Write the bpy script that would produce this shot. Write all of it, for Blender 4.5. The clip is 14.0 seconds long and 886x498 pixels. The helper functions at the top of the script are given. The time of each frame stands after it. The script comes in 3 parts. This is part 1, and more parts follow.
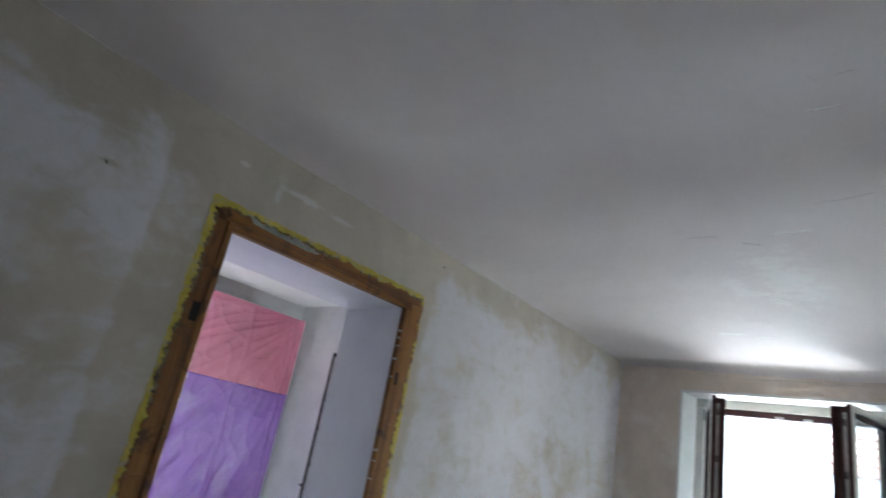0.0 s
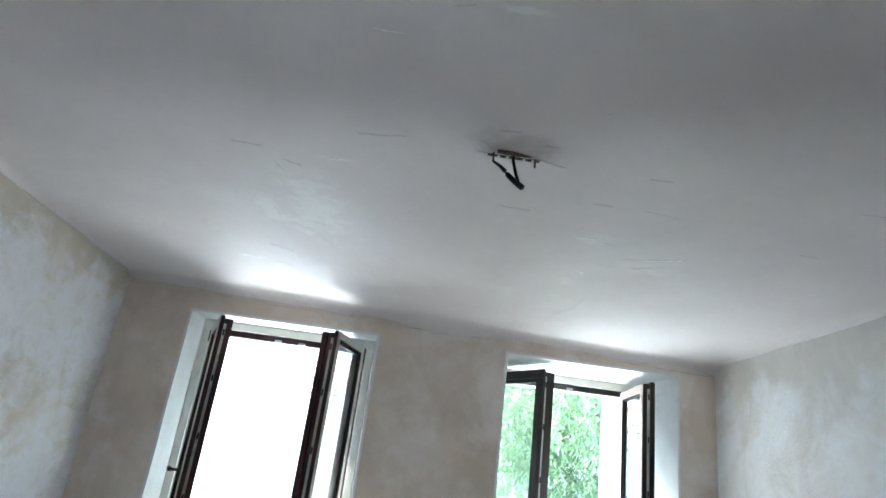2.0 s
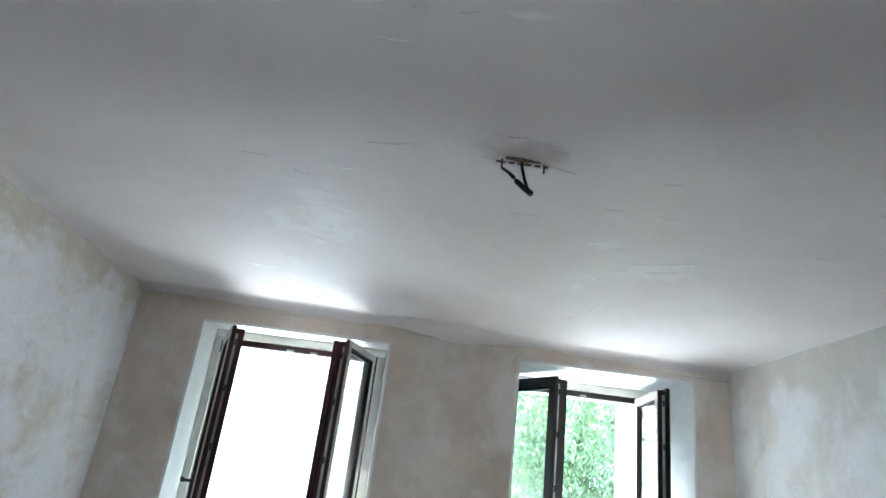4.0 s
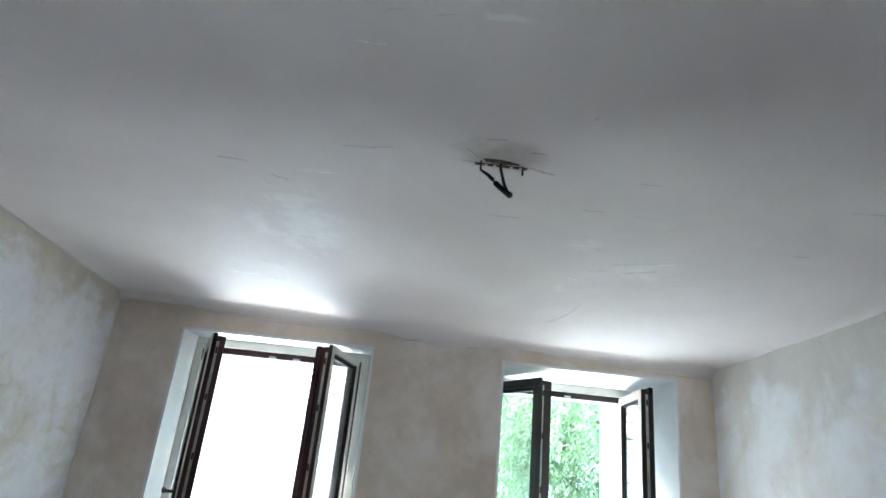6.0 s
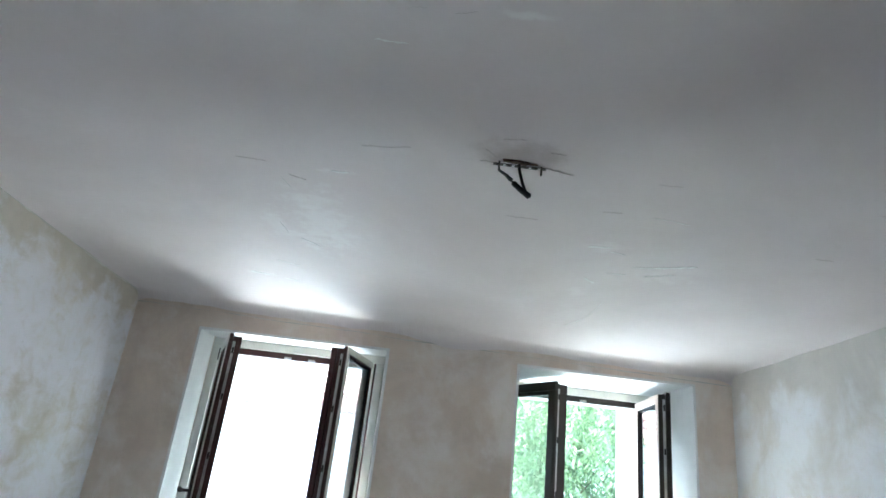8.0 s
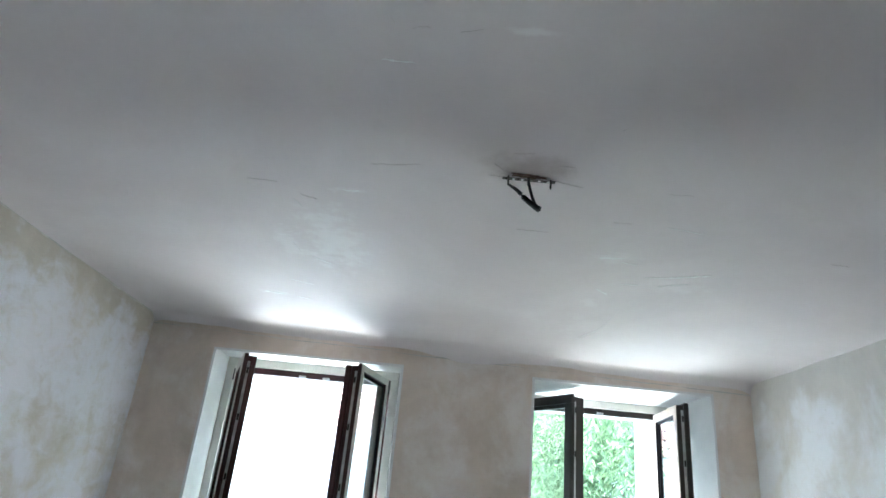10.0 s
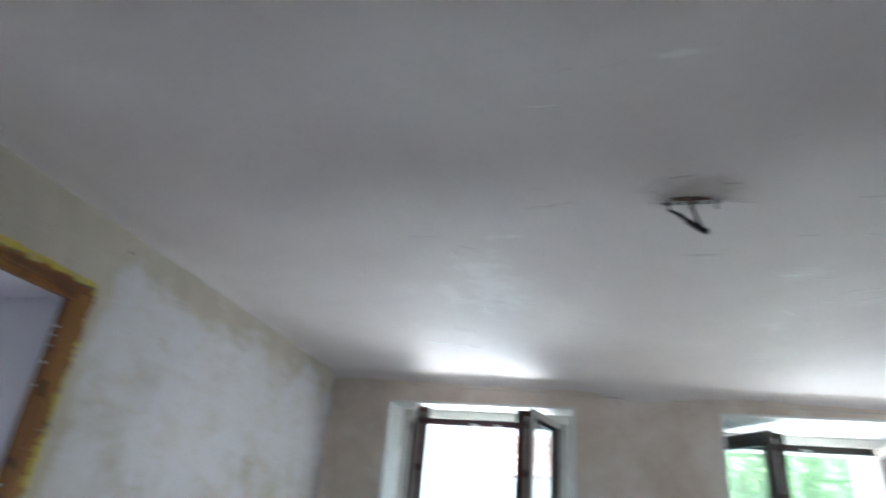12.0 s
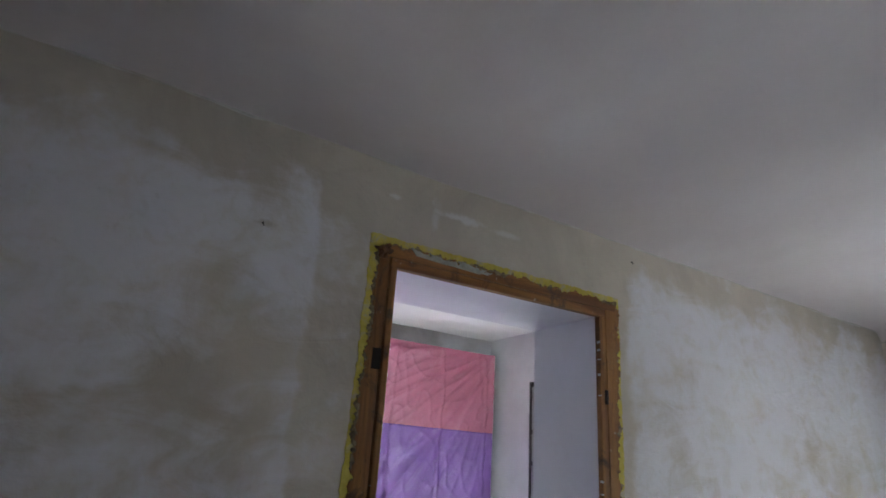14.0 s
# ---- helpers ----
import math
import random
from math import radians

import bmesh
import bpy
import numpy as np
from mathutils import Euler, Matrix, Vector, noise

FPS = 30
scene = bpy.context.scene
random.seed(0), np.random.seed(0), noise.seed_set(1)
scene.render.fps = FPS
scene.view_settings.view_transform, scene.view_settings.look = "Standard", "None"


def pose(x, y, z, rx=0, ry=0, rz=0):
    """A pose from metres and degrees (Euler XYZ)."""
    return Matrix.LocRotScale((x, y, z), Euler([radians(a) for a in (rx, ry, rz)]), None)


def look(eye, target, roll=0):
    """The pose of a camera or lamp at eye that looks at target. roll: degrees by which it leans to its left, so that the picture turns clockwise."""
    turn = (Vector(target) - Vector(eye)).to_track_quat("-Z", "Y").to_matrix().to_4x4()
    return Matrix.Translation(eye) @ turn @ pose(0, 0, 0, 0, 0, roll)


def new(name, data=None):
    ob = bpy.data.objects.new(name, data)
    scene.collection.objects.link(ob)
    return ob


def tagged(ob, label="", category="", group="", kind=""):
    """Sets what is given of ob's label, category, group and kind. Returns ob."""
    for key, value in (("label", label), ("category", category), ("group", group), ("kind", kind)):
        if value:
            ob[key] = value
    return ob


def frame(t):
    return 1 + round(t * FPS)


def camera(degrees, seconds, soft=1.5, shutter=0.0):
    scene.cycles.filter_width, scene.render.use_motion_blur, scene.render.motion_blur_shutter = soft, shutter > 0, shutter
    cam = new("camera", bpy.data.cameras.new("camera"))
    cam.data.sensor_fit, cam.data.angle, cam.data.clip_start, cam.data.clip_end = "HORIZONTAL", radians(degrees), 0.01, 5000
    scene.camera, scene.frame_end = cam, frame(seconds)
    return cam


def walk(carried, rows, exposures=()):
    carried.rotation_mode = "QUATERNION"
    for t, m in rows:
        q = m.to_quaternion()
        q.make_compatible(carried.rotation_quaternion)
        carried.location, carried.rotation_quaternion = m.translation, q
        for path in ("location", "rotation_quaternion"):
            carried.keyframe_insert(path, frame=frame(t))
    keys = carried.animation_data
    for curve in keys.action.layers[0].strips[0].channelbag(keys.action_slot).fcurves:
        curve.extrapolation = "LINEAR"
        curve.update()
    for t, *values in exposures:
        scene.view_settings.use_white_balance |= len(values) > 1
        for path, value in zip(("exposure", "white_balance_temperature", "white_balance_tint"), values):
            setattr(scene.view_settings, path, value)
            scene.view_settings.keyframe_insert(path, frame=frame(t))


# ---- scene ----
# A bare room under renovation: fresh patched plaster, two open casements, a stripped doorway to the next room.
cam = camera(72.95, 14.0, soft=1.5, shutter=0.5)
PATH = [
    (0, look((0.056, -0.217, 1.470), (-1.2341, 1.1599, 2.1319), 10.84)),
    (0.5, look((0.052, -0.173, 1.474), (-0.9968, 1.3838, 2.1639), 10.27)),
    (1, look((0.080, -0.022, 1.471), (-0.6308, 1.6792, 2.2459), 5.02)),
    (1.2, look((0.061, 0.007, 1.470), (-0.5805, 1.7567, 2.1948), 7.01)),
    (1.5, look((0.065, 0.048, 1.483), (-0.2050, 1.9032, 2.1804), 6.76)),
    (2, look((0.001, 0.028, 1.478), (0.0710, 1.9111, 2.1474), 7.44)),
    (2.5, look((-0.012, 0.013, 1.479), (-0.0211, 1.8873, 2.1768), 7.99)),
    (3, look((0.007, 0.032, 1.476), (-0.0322, 1.9227, 2.1285), 7.29)),
    (3.5, look((0.005, 0.035, 1.481), (0.0109, 1.9180, 2.1549), 7.71)),
    (6, look((0.018, 0.040, 1.485), (0.0986, 1.9107, 2.1885), 5.68)),
    (6.5, look((0.020, 0.046, 1.478), (0.1057, 1.9139, 2.1868), 5.44)),
    (7, look((0.019, 0.063, 1.477), (0.1432, 1.9239, 2.2001), 4.83)),
    (7.5, look((0.019, 0.065, 1.480), (0.1409, 1.9170, 2.2251), 4.91)),
    (8, look((0.009, 0.052, 1.479), (0.0423, 1.9217, 2.1889), 6.54)),
    (10.5, look((0.008, 0.046, 1.482), (-0.0084, 1.8979, 2.2366), 5.31)),
    (11, look((0.013, 0.052, 1.487), (-0.0129, 1.9130, 2.2179), 5.03)),
    (11.5, look((0.007, 0.052, 1.484), (-0.0870, 1.9090, 2.2213), 5.17)),
    (12, look((-0.022, 0.020, 1.470), (-0.5239, 1.7649, 2.3084), 5.40)),
    (12.5, look((-0.017, 0.002, 1.479), (-1.2061, 1.4065, 2.2623), 7.55)),
    (13, look((-0.076, -0.025, 1.495), (-1.5936, 1.0532, 2.2253), 5.30)),
    (13.5, look((-0.090, -0.042, 1.491), (-1.7322, 0.8367, 2.2207), 3.45)),
    (13.6, look((-0.093, -0.050, 1.486), (-1.7431, 0.8211, 2.2074), 2.86)),
    (14, look((-0.131, -0.071, 1.484), (-1.7641, 0.8601, 2.1673), 3.82)),
]
walk(cam, PATH, exposures=[(0.0, 3.66, 5780, 3), (1.5, 3.82, 5640, -1), (11.5, 3.80, 5640, -1), (13.0, 3.54, 5900, 8), (14.0, 3.54, 5900, 8)])

# ---------------------------------------------------------------- light
world = bpy.data.worlds.new("sky_world")
scene.world = world
world.use_nodes = True
wn = world.node_tree
sky = wn.nodes.new("ShaderNodeTexSky")
sky.sky_type = "NISHITA"
sky.sun_disc = False
SUN_EL, SUN_AZ = radians(46), radians(-14)
sky.sun_elevation = SUN_EL
sky.sun_rotation = SUN_AZ
wn.nodes["Background"].inputs["Strength"].default_value = 0.15
wn.links.new(sky.outputs[0], wn.nodes["Background"].inputs["Color"])

sun = new("sun", bpy.data.lights.new("sun", "SUN"))
sun.data.energy = 4.4
sun.data.angle = radians(0.5)
sun.data.color = (1.0, 0.95, 0.87)
SUN_DIR = Vector((math.sin(SUN_AZ) * math.cos(SUN_EL), math.cos(SUN_AZ) * math.cos(SUN_EL), math.sin(SUN_EL)))
sun.matrix_world = look(SUN_DIR * 40, (0, 0, 0))


# ---------------------------------------------------------------- node helpers
class Mat:
    """A procedural material in the making."""

    def __init__(self, name, rough=0.8, metal=0.0):
        self.m = bpy.data.materials.new(name)
        self.m.use_nodes = True
        self.t = self.m.node_tree
        self.b = self.t.nodes["Principled BSDF"]
        self.b.inputs["Roughness"].default_value = rough
        self.b.inputs["Metallic"].default_value = metal
        self.co = self.t.nodes.new("ShaderNodeTexCoord").outputs["Object"]

    def node(self, kind, **values):
        n = self.t.nodes.new(kind)
        for k, v in values.items():
            if k in n.inputs:
                n.inputs[k].default_value = v
        return n

    def link(self, a, b):
        self.t.links.new(a, b)

    def noise(self, scale, detail=5.0, rough=0.6, distort=0.0, stretch=None, shift=(0, 0, 0)):
        n = self.node("ShaderNodeTexNoise", Scale=scale, Detail=detail, Roughness=rough, Distortion=distort)
        mp = self.node("ShaderNodeMapping", Location=shift)
        if stretch:
            mp.inputs["Scale"].default_value = stretch
        self.link(self.co, mp.inputs["Vector"])
        self.link(mp.outputs[0], n.inputs["Vector"])
        return n.outputs[0]

    def ramp(self, src, lo, hi, a=0.0, b=1.0):
        n = self.node("ShaderNodeMapRange")
        n.interpolation_type = "SMOOTHSTEP"
        for k, v in zip(("From Min", "From Max", "To Min", "To Max"), (lo, hi, a, b)):
            n.inputs[k].default_value = v
        self.link(src, n.inputs["Value"])
        return n.outputs[0]

    def math(self, op, a, b):
        n = self.node("ShaderNodeMath")
        n.operation = op
        for i, v in enumerate((a, b)):
            if isinstance(v, (int, float)):
                n.inputs[i].default_value = v
            else:
                self.link(v, n.inputs[i])
        return n.outputs[0]

    def axis(self, which):
        n = self.node("ShaderNodeSeparateXYZ")
        self.link(self.co, n.inputs[0])
        return n.outputs["XYZ".index(which)]

    def spot(self, centre, size, wobble=0.9, scale=16.0):
        """1 inside a blotch with an uneven edge, 0 outside."""
        mp = self.node("ShaderNodeMapping")
        mp.inputs["Location"].default_value = [-c / s for c, s in zip(centre, size)]
        mp.inputs["Scale"].default_value = [1 / s for s in size]
        self.link(self.co, mp.inputs["Vector"])
        ln = self.node("ShaderNodeVectorMath")
        ln.operation = "LENGTH"
        self.link(mp.outputs[0], ln.inputs[0])
        w = self.math("MULTIPLY", self.math("SUBTRACT", self.noise(scale, 4), 0.5), wobble * 4)
        return self.ramp(self.math("ADD", ln.outputs["Value"], w), 1.4, 0.15)

    def mix(self, fac, a, b):
        n = self.node("ShaderNodeMix")
        n.data_type = "RGBA"
        if isinstance(fac, (int, float)):
            n.inputs["Factor"].default_value = fac
        else:
            self.link(fac, n.inputs["Factor"])
        for i, v in ((6, a), (7, b)):
            if isinstance(v, tuple):
                n.inputs[i].default_value = (*v, 1)
            else:
                self.link(v, n.inputs[i])
        return n.outputs[2]

    def colour(self, c):
        if isinstance(c, tuple):
            self.b.inputs["Base Color"].default_value = (*c, 1)
        else:
            self.link(c, self.b.inputs["Base Color"])
        return self

    def rough(self, r):
        self.link(r, self.b.inputs["Roughness"])
        return self

    def bump(self, height, strength=0.4, distance=0.01):
        n = self.node("ShaderNodeBump", Strength=strength, Distance=distance)
        self.link(height, n.inputs["Height"])
        before = self.b.inputs["Normal"].links
        if before:
            self.link(before[0].from_socket, n.inputs["Normal"])
        self.link(n.outputs[0], self.b.inputs["Normal"])
        return self


def plain(name, c, rough=0.6, metal=0.0, vary=0.15, scale=12.0, bump=0.15, stretch=None):
    k = Mat(name, rough, metal)
    dark = tuple(v * (1 - vary) for v in c)
    light = tuple(min(1, v * (1 + vary)) for v in c)
    k.colour(k.mix(k.ramp(k.noise(scale, 6, stretch=stretch), 0.3, 0.7), dark, light))
    k.bump(k.noise(scale * 9, 4, stretch=stretch), bump, 0.002)
    return k.m


# ---------------------------------------------------------------- materials
def ceiling_plaster():
    k = Mat("ceiling_plaster", 0.5)
    c = k.mix(k.ramp(k.noise(0.9, 6, 0.6, 0.4), 0.35, 0.68), (0.665, 0.612, 0.61), (0.745, 0.70, 0.70))
    c = k.mix(k.ramp(k.noise(3.5, 5, 0.7, 1.5, (1, 2.2, 1)), 0.60, 0.8, 0, 0.35), c, (0.78, 0.77, 0.77))
    for centre, size, much in (
        ((-0.43, 2.22, 2.36), (0.12, 0.28, 0.3), 0.4),
        ((-0.83, 2.95, 2.34), (0.09, 0.03, 0.3), 0.4),
        ((-0.31, 1.75, 2.35), (0.05, 0.015, 0.3), 0.3),
        ((-0.62, 2.30, 2.36), (0.05, 0.12, 0.3), 0.3),
        ((0.62, 2.05, 2.32), (0.07, 0.045, 0.3), 0.3),
        ((0.93, 2.27, 2.32), (0.13, 0.05, 0.3), 0.25),
        ((0.66, 2.55, 2.32), (0.04, 0.05, 0.3), 0.25),
        ((0.70, 2.95, 2.32), (0.06, 0.2, 0.3), 0.15),
        ((0.16, 1.02, 2.36), (0.06, 0.012, 0.3), 0.5),
    ):
        c = k.mix(k.math("MULTIPLY", k.spot(centre, size), much), c, (0.88, 0.88, 0.87))
    c = k.mix(k.math("MULTIPLY", k.spot((0.225, 1.50, 2.34), (0.12, 0.07, 0.3), 0.5, 12), 0.5), c, (0.24, 0.19, 0.165))
    k.colour(c)
    k.b.inputs["Specular IOR Level"].default_value = 0.5
    k.rough(k.ramp(k.noise(2.0, 5), 0.3, 0.7, 0.58, 0.72))
    k.bump(k.noise(1.3, 2, 0.4, 0.3, (1, 1.5, 1)), 0.45, 0.05)
    k.bump(k.noise(5, 3, 0.5, 0.4), 0.22, 0.010)
    k.bump(k.noise(90, 4), 0.08, 0.002)
    return k.m


def patched_plaster(name, base, skim, lo, hi, band=None, shift=(0, 0, 0), stretch=(1.0, 1.0, 0.85), bare=None, fine=0.0, marks=()):
    """Old plaster with skimmed pale patches; band: the height above which the patches stop."""
    k = Mat(name, 0.82)
    old = k.mix(k.ramp(k.noise(2.3, 6, 0.65, 0.5, shift=shift), 0.3, 0.7), tuple(v * 0.88 for v in base), tuple(v * 1.08 for v in base))
    f = k.noise(2.8, 7, 0.62, 0.3, stretch, shift)
    if fine:
        # short trowel strokes that run nearly level
        f = k.math("ADD", f, k.math("MULTIPLY", k.math("SUBTRACT", k.noise(7.5, 4, 0.6, 0.9, (1, 0.6, 1.3), shift), 0.5), fine))
    if band:
        edge = k.math("ADD", k.axis("Z"), k.math("MULTIPLY", k.math("SUBTRACT", k.noise(2.5, 4, shift=shift), 0.5), 0.30))
        f = k.math("SUBTRACT", f, k.ramp(edge, band - 0.12, band + 0.10, 0, 0.24))
    if bare:
        at = k.math("ADD", k.axis("Y"), k.math("MULTIPLY", k.math("SUBTRACT", k.noise(6, 4, shift=shift), 0.5), 0.06))
        inside = k.math("MULTIPLY", k.ramp(at, bare[0] - 0.015, bare[0] + 0.015), k.ramp(at, bare[1] + 0.03, bare[1] - 0.03))
        f = k.math("SUBTRACT", f, k.math("MULTIPLY", inside, 0.19))
        f = k.math("ADD", f, 0.05)
    if bare:
        f = k.math("ADD", f, k.ramp(at, bare[1] - 0.03, bare[1] + 0.12, 0, 0.06))
    patch = k.ramp(f, lo, hi)
    patch = k.math("MULTIPLY", patch, k.ramp(k.noise(9, 5, 0.6, 1.2), 0.25, 0.55, 0.65, 1.0))
    c = k.mix(patch, old, skim)
    c = k.mix(k.ramp(k.noise(30, 4), 0.62, 0.8, 0, 0.35), c, tuple(v * 0.75 for v in base))
    for centre, size, much, tone in marks:
        c = k.mix(k.math("MULTIPLY", k.spot(centre, size), much), c, tone)
    k.colour(c)
    k.rough(k.ramp(patch, 0, 1, 0.88, 0.6))
    k.bump(f, 0.45, 0.02)
    k.bump(k.noise(14, 6, 0.6, 0.7), 0.25, 0.008)
    k.bump(k.noise(120, 3), 0.15, 0.002)
    return k.m


def shaded_top_plaster():
    """Pale wall; the shade above the plastic film is painted brown into its colour."""
    k = Mat("shaded_top_plaster", 0.8)
    c = k.mix(k.ramp(k.noise(2.5, 5), 0.3, 0.7), (0.73, 0.72, 0.73), (0.80, 0.79, 0.80))
    k.colour(k.mix(k.math("MULTIPLY", k.spot((-5.46, 1.75, 2.80), (0.5, 1.5, 0.50), 0.25, 3.0), 0.9), c, (0.20, 0.16, 0.13)))
    k.bump(k.noise(25, 4), 0.3, 0.004)
    return k.m


def old_timber(name, stretch):
    k = Mat(name, 0.6)
    grain = k.noise(20, 7, 0.65, 0.8, stretch)
    c = k.mix(k.ramp(grain, 0.3, 0.7), (0.15, 0.055, 0.010), (0.36, 0.16, 0.032))
    c = k.mix(k.ramp(k.noise(9, 6, 0.7, 0.8), 0.52, 0.68, 0, 0.85), c, (0.055, 0.026, 0.010))
    c = k.mix(k.ramp(k.noise(34, 4, 0.6), 0.68, 0.74, 0, 0.7), c, (0.55, 0.50, 0.40))
    k.colour(c)
    k.bump(grain, 0.5, 0.006)
    k.bump(k.noise(40, 4), 0.4, 0.004)
    return k.m


def yellow_paint():
    k = Mat("old_yellow_distemper", 0.85)
    c = k.mix(k.ramp(k.noise(13, 6, 0.65, 1.0), 0.3, 0.7), (0.52, 0.42, 0.05), (0.70, 0.60, 0.13))
    c = k.mix(k.ramp(k.noise(17, 6, 0.7, 0.5), 0.50, 0.66, 0, 0.85), c, (0.50, 0.465, 0.37))
    c = k.mix(k.ramp(k.noise(60, 4, 0.7), 0.66, 0.74, 0, 0.8), c, (0.10, 0.07, 0.03))
    k.colour(c)
    k.bump(k.noise(30, 6), 0.5, 0.006)
    return k.m


def film_material(name, c):
    k = Mat(name, 0.17)
    k.b.inputs["Specular IOR Level"].default_value = 1.0
    mp = k.node("ShaderNodeMapping", Rotation=(radians(42), 0, 0))
    k.link(k.co, mp.inputs["Vector"])
    n = k.node("ShaderNodeTexNoise", Scale=3.2, Detail=5.0, Roughness=0.55, Distortion=0.6)
    st = k.node("ShaderNodeMapping", Scale=(1, 2.6, 0.45))
    k.link(mp.outputs[0], st.inputs["Vector"])
    k.link(st.outputs[0], n.inputs["Vector"])
    crease = k.ramp(k.math("ABSOLUTE", k.math("SUBTRACT", n.outputs[0], 0.5), 0), 0.0, 0.022, 1.0, 0.0)
    base = k.mix(k.ramp(k.noise(2.2, 4), 0.3, 0.7), tuple(v * 0.82 for v in c), c)
    k.colour(k.mix(k.math("MULTIPLY", crease, 0.08), base, tuple(v + (0.9 - v) * 0.55 for v in c)))
    out = k.t.nodes["Material Output"]
    tr = k.node("ShaderNodeBsdfTranslucent", Color=(*c, 1))
    mx = k.node("ShaderNodeMixShader", Fac=0.2)
    k.link(k.b.outputs[0], mx.inputs[1])
    k.link(tr.outputs[0], mx.inputs[2])
    k.link(mx.outputs[0], out.inputs["Surface"])
    k.bump(k.noise(9, 5, 0.6, 1.8), 0.25, 0.03)
    return k.m


def glass_material():
    k = Mat("window_glass", 0.0)
    k.b.inputs["Transmission Weight"].default_value = 1.0
    k.b.inputs["IOR"].default_value = 1.45
    k.colour((0.96, 0.98, 0.97))
    return k.m


def leaf_material():
    k = Mat("leaf", 0.5)
    info = k.node("ShaderNodeNewGeometry")
    c = k.mix(info.outputs["Random Per Island"], (0.11, 0.19, 0.09), (0.28, 0.38, 0.21))
    k.colour(c)
    out = k.t.nodes["Material Output"]
    tr = k.node("ShaderNodeBsdfTranslucent")
    k.link(c, tr.inputs["Color"])
    mx = k.node("ShaderNodeMixShader", Fac=0.45)
    k.link(k.b.outputs[0], mx.inputs[1])
    k.link(tr.outputs[0], mx.inputs[2])
    k.link(mx.outputs[0], out.inputs["Surface"])
    return k.m


M_CEIL = ceiling_plaster()
M_WEST = patched_plaster("west_wall_plaster", (0.60, 0.548, 0.468), (0.75, 0.745, 0.785), 0.35, 0.66, 2.24, (3.1, 0.4, 1.7), bare=(0.42, 1.67), fine=0.5, marks=(
    ((-1.721, 0.80, 2.235), (0.3, 0.018, 0.05), 0.7, (0.72, 0.71, 0.69)), ((-1.721, 0.90, 2.272), (0.3, 0.10, 0.012), 0.9, (0.74, 0.73, 0.71)),
    ((-1.721, 0.654, 2.283), (0.3, 0.02, 0.008), 0.8, (0.78, 0.77, 0.74)), ((-1.721, 0.255, 2.088), (0.3, 0.035, 0.009), 0.55, (0.40, 0.34, 0.25)),
    ((-1.721, 1.08, 2.262), (0.3, 0.05, 0.010), 0.6, (0.72, 0.71, 0.69))))
M_NORTH = patched_plaster("north_wall_plaster", (0.74, 0.64, 0.55), (0.84, 0.79, 0.745), 0.44, 0.68, None, (1, 5, 2))
M_EAST = patched_plaster("east_wall_plaster", (0.72, 0.69, 0.645), (0.83, 0.84, 0.86), 0.36, 0.60, 2.1, (0, 2, 7))
M_WHITE = plain("white_reveal_paint", (0.82, 0.82, 0.81), 0.55, 0, 0.05, 5, 0.2)
M_FRESHWHITE = plain("fresh_white_paint", (0.88, 0.88, 0.88), 0.6, 0, 0.02, 4, 0.1)
M_ROOM2 = plain("pale_plaster", (0.78, 0.77, 0.78), 0.7, 0, 0.07, 2.5, 0.2)
M_DOORWAY = plain("pale_lilac_paint", (0.70, 0.69, 0.745), 0.3, 0, 0.05, 2.5, 0.15)
M_FLOOR = plain("dusty_screed", (0.30, 0.296, 0.29), 0.85, 0, 0.25, 3, 0.4)
M_BOUNCEFLOOR = plain("pale_bounce_floor", (0.64, 0.63, 0.62), 0.8, 0, 0.1, 3, 0.3)
M_RENDER = plain("outer_render", (0.82, 0.81, 0.79), 0.85, 0, 0.08, 3, 0.4)
M_SHADETOP = shaded_top_plaster()
M_BROKEN = plain("broken_plaster", (0.21, 0.16, 0.09), 0.95, 0, 0.6, 45, 0.9)
M_DARKBACK = plain("dark_back_wall", (0.24, 0.20, 0.165), 0.9, 0, 0.2, 3, 0.4)
M_SKIM = plain("skim_filler", (0.60, 0.585, 0.545), 0.8, 0, 0.15, 9, 0.4)
M_TIMBER = old_timber("old_timber_upright", (1, 1, 0.07))
M_TIMBER_H = old_timber("old_timber_level", (1, 0.07, 1))
M_SPLINTER = plain("splintered_timber", (0.15, 0.068, 0.026), 0.8, 0, 0.6, 40, 0.9)
M_HOLE = plain("hole_shade_black", (0.02, 0.014, 0.01), 0.9)
M_YELLOW = yellow_paint()
M_FILLER = plain("grey_filler", (0.42, 0.42, 0.38), 0.9, 0, 0.25, 22, 0.6)
M_BROWN = plain("dark_brown_varnish", (0.052, 0.015, 0.016), 0.35, 0, 0.3, 9, 0.1, (1, 1, 0.1))
M_BLACK = plain("near_black_varnish", (0.022, 0.016, 0.014), 0.4, 0, 0.3, 9, 0.1, (1, 1, 0.1))
M_CREAM = plain("cream_gloss_paint", (0.74, 0.73, 0.68), 0.4, 0, 0.06, 9, 0.1)
M_BLEACHED = plain("bleached_sash_paint", (0.60, 0.49, 0.43), 0.5, 0, 0.1, 9, 0.1)
M_GASKET = plain("rubber_gasket", (0.02, 0.02, 0.022), 0.6, 0, 0.1)
M_STEEL = plain("zinc_plated_steel", (0.55, 0.55, 0.54), 0.35, 0.9, 0.15, 30)
M_DARKSTEEL = plain("dark_bracket_steel", (0.09, 0.08, 0.075), 0.5, 0.7, 0.3, 30)
M_CABLE = plain("black_cable_sheath", (0.015, 0.015, 0.017), 0.45, 0, 0.2, 30)
M_GLASS = glass_material()
M_PINK = film_material("pink_film", (0.62, 0.19, 0.29))
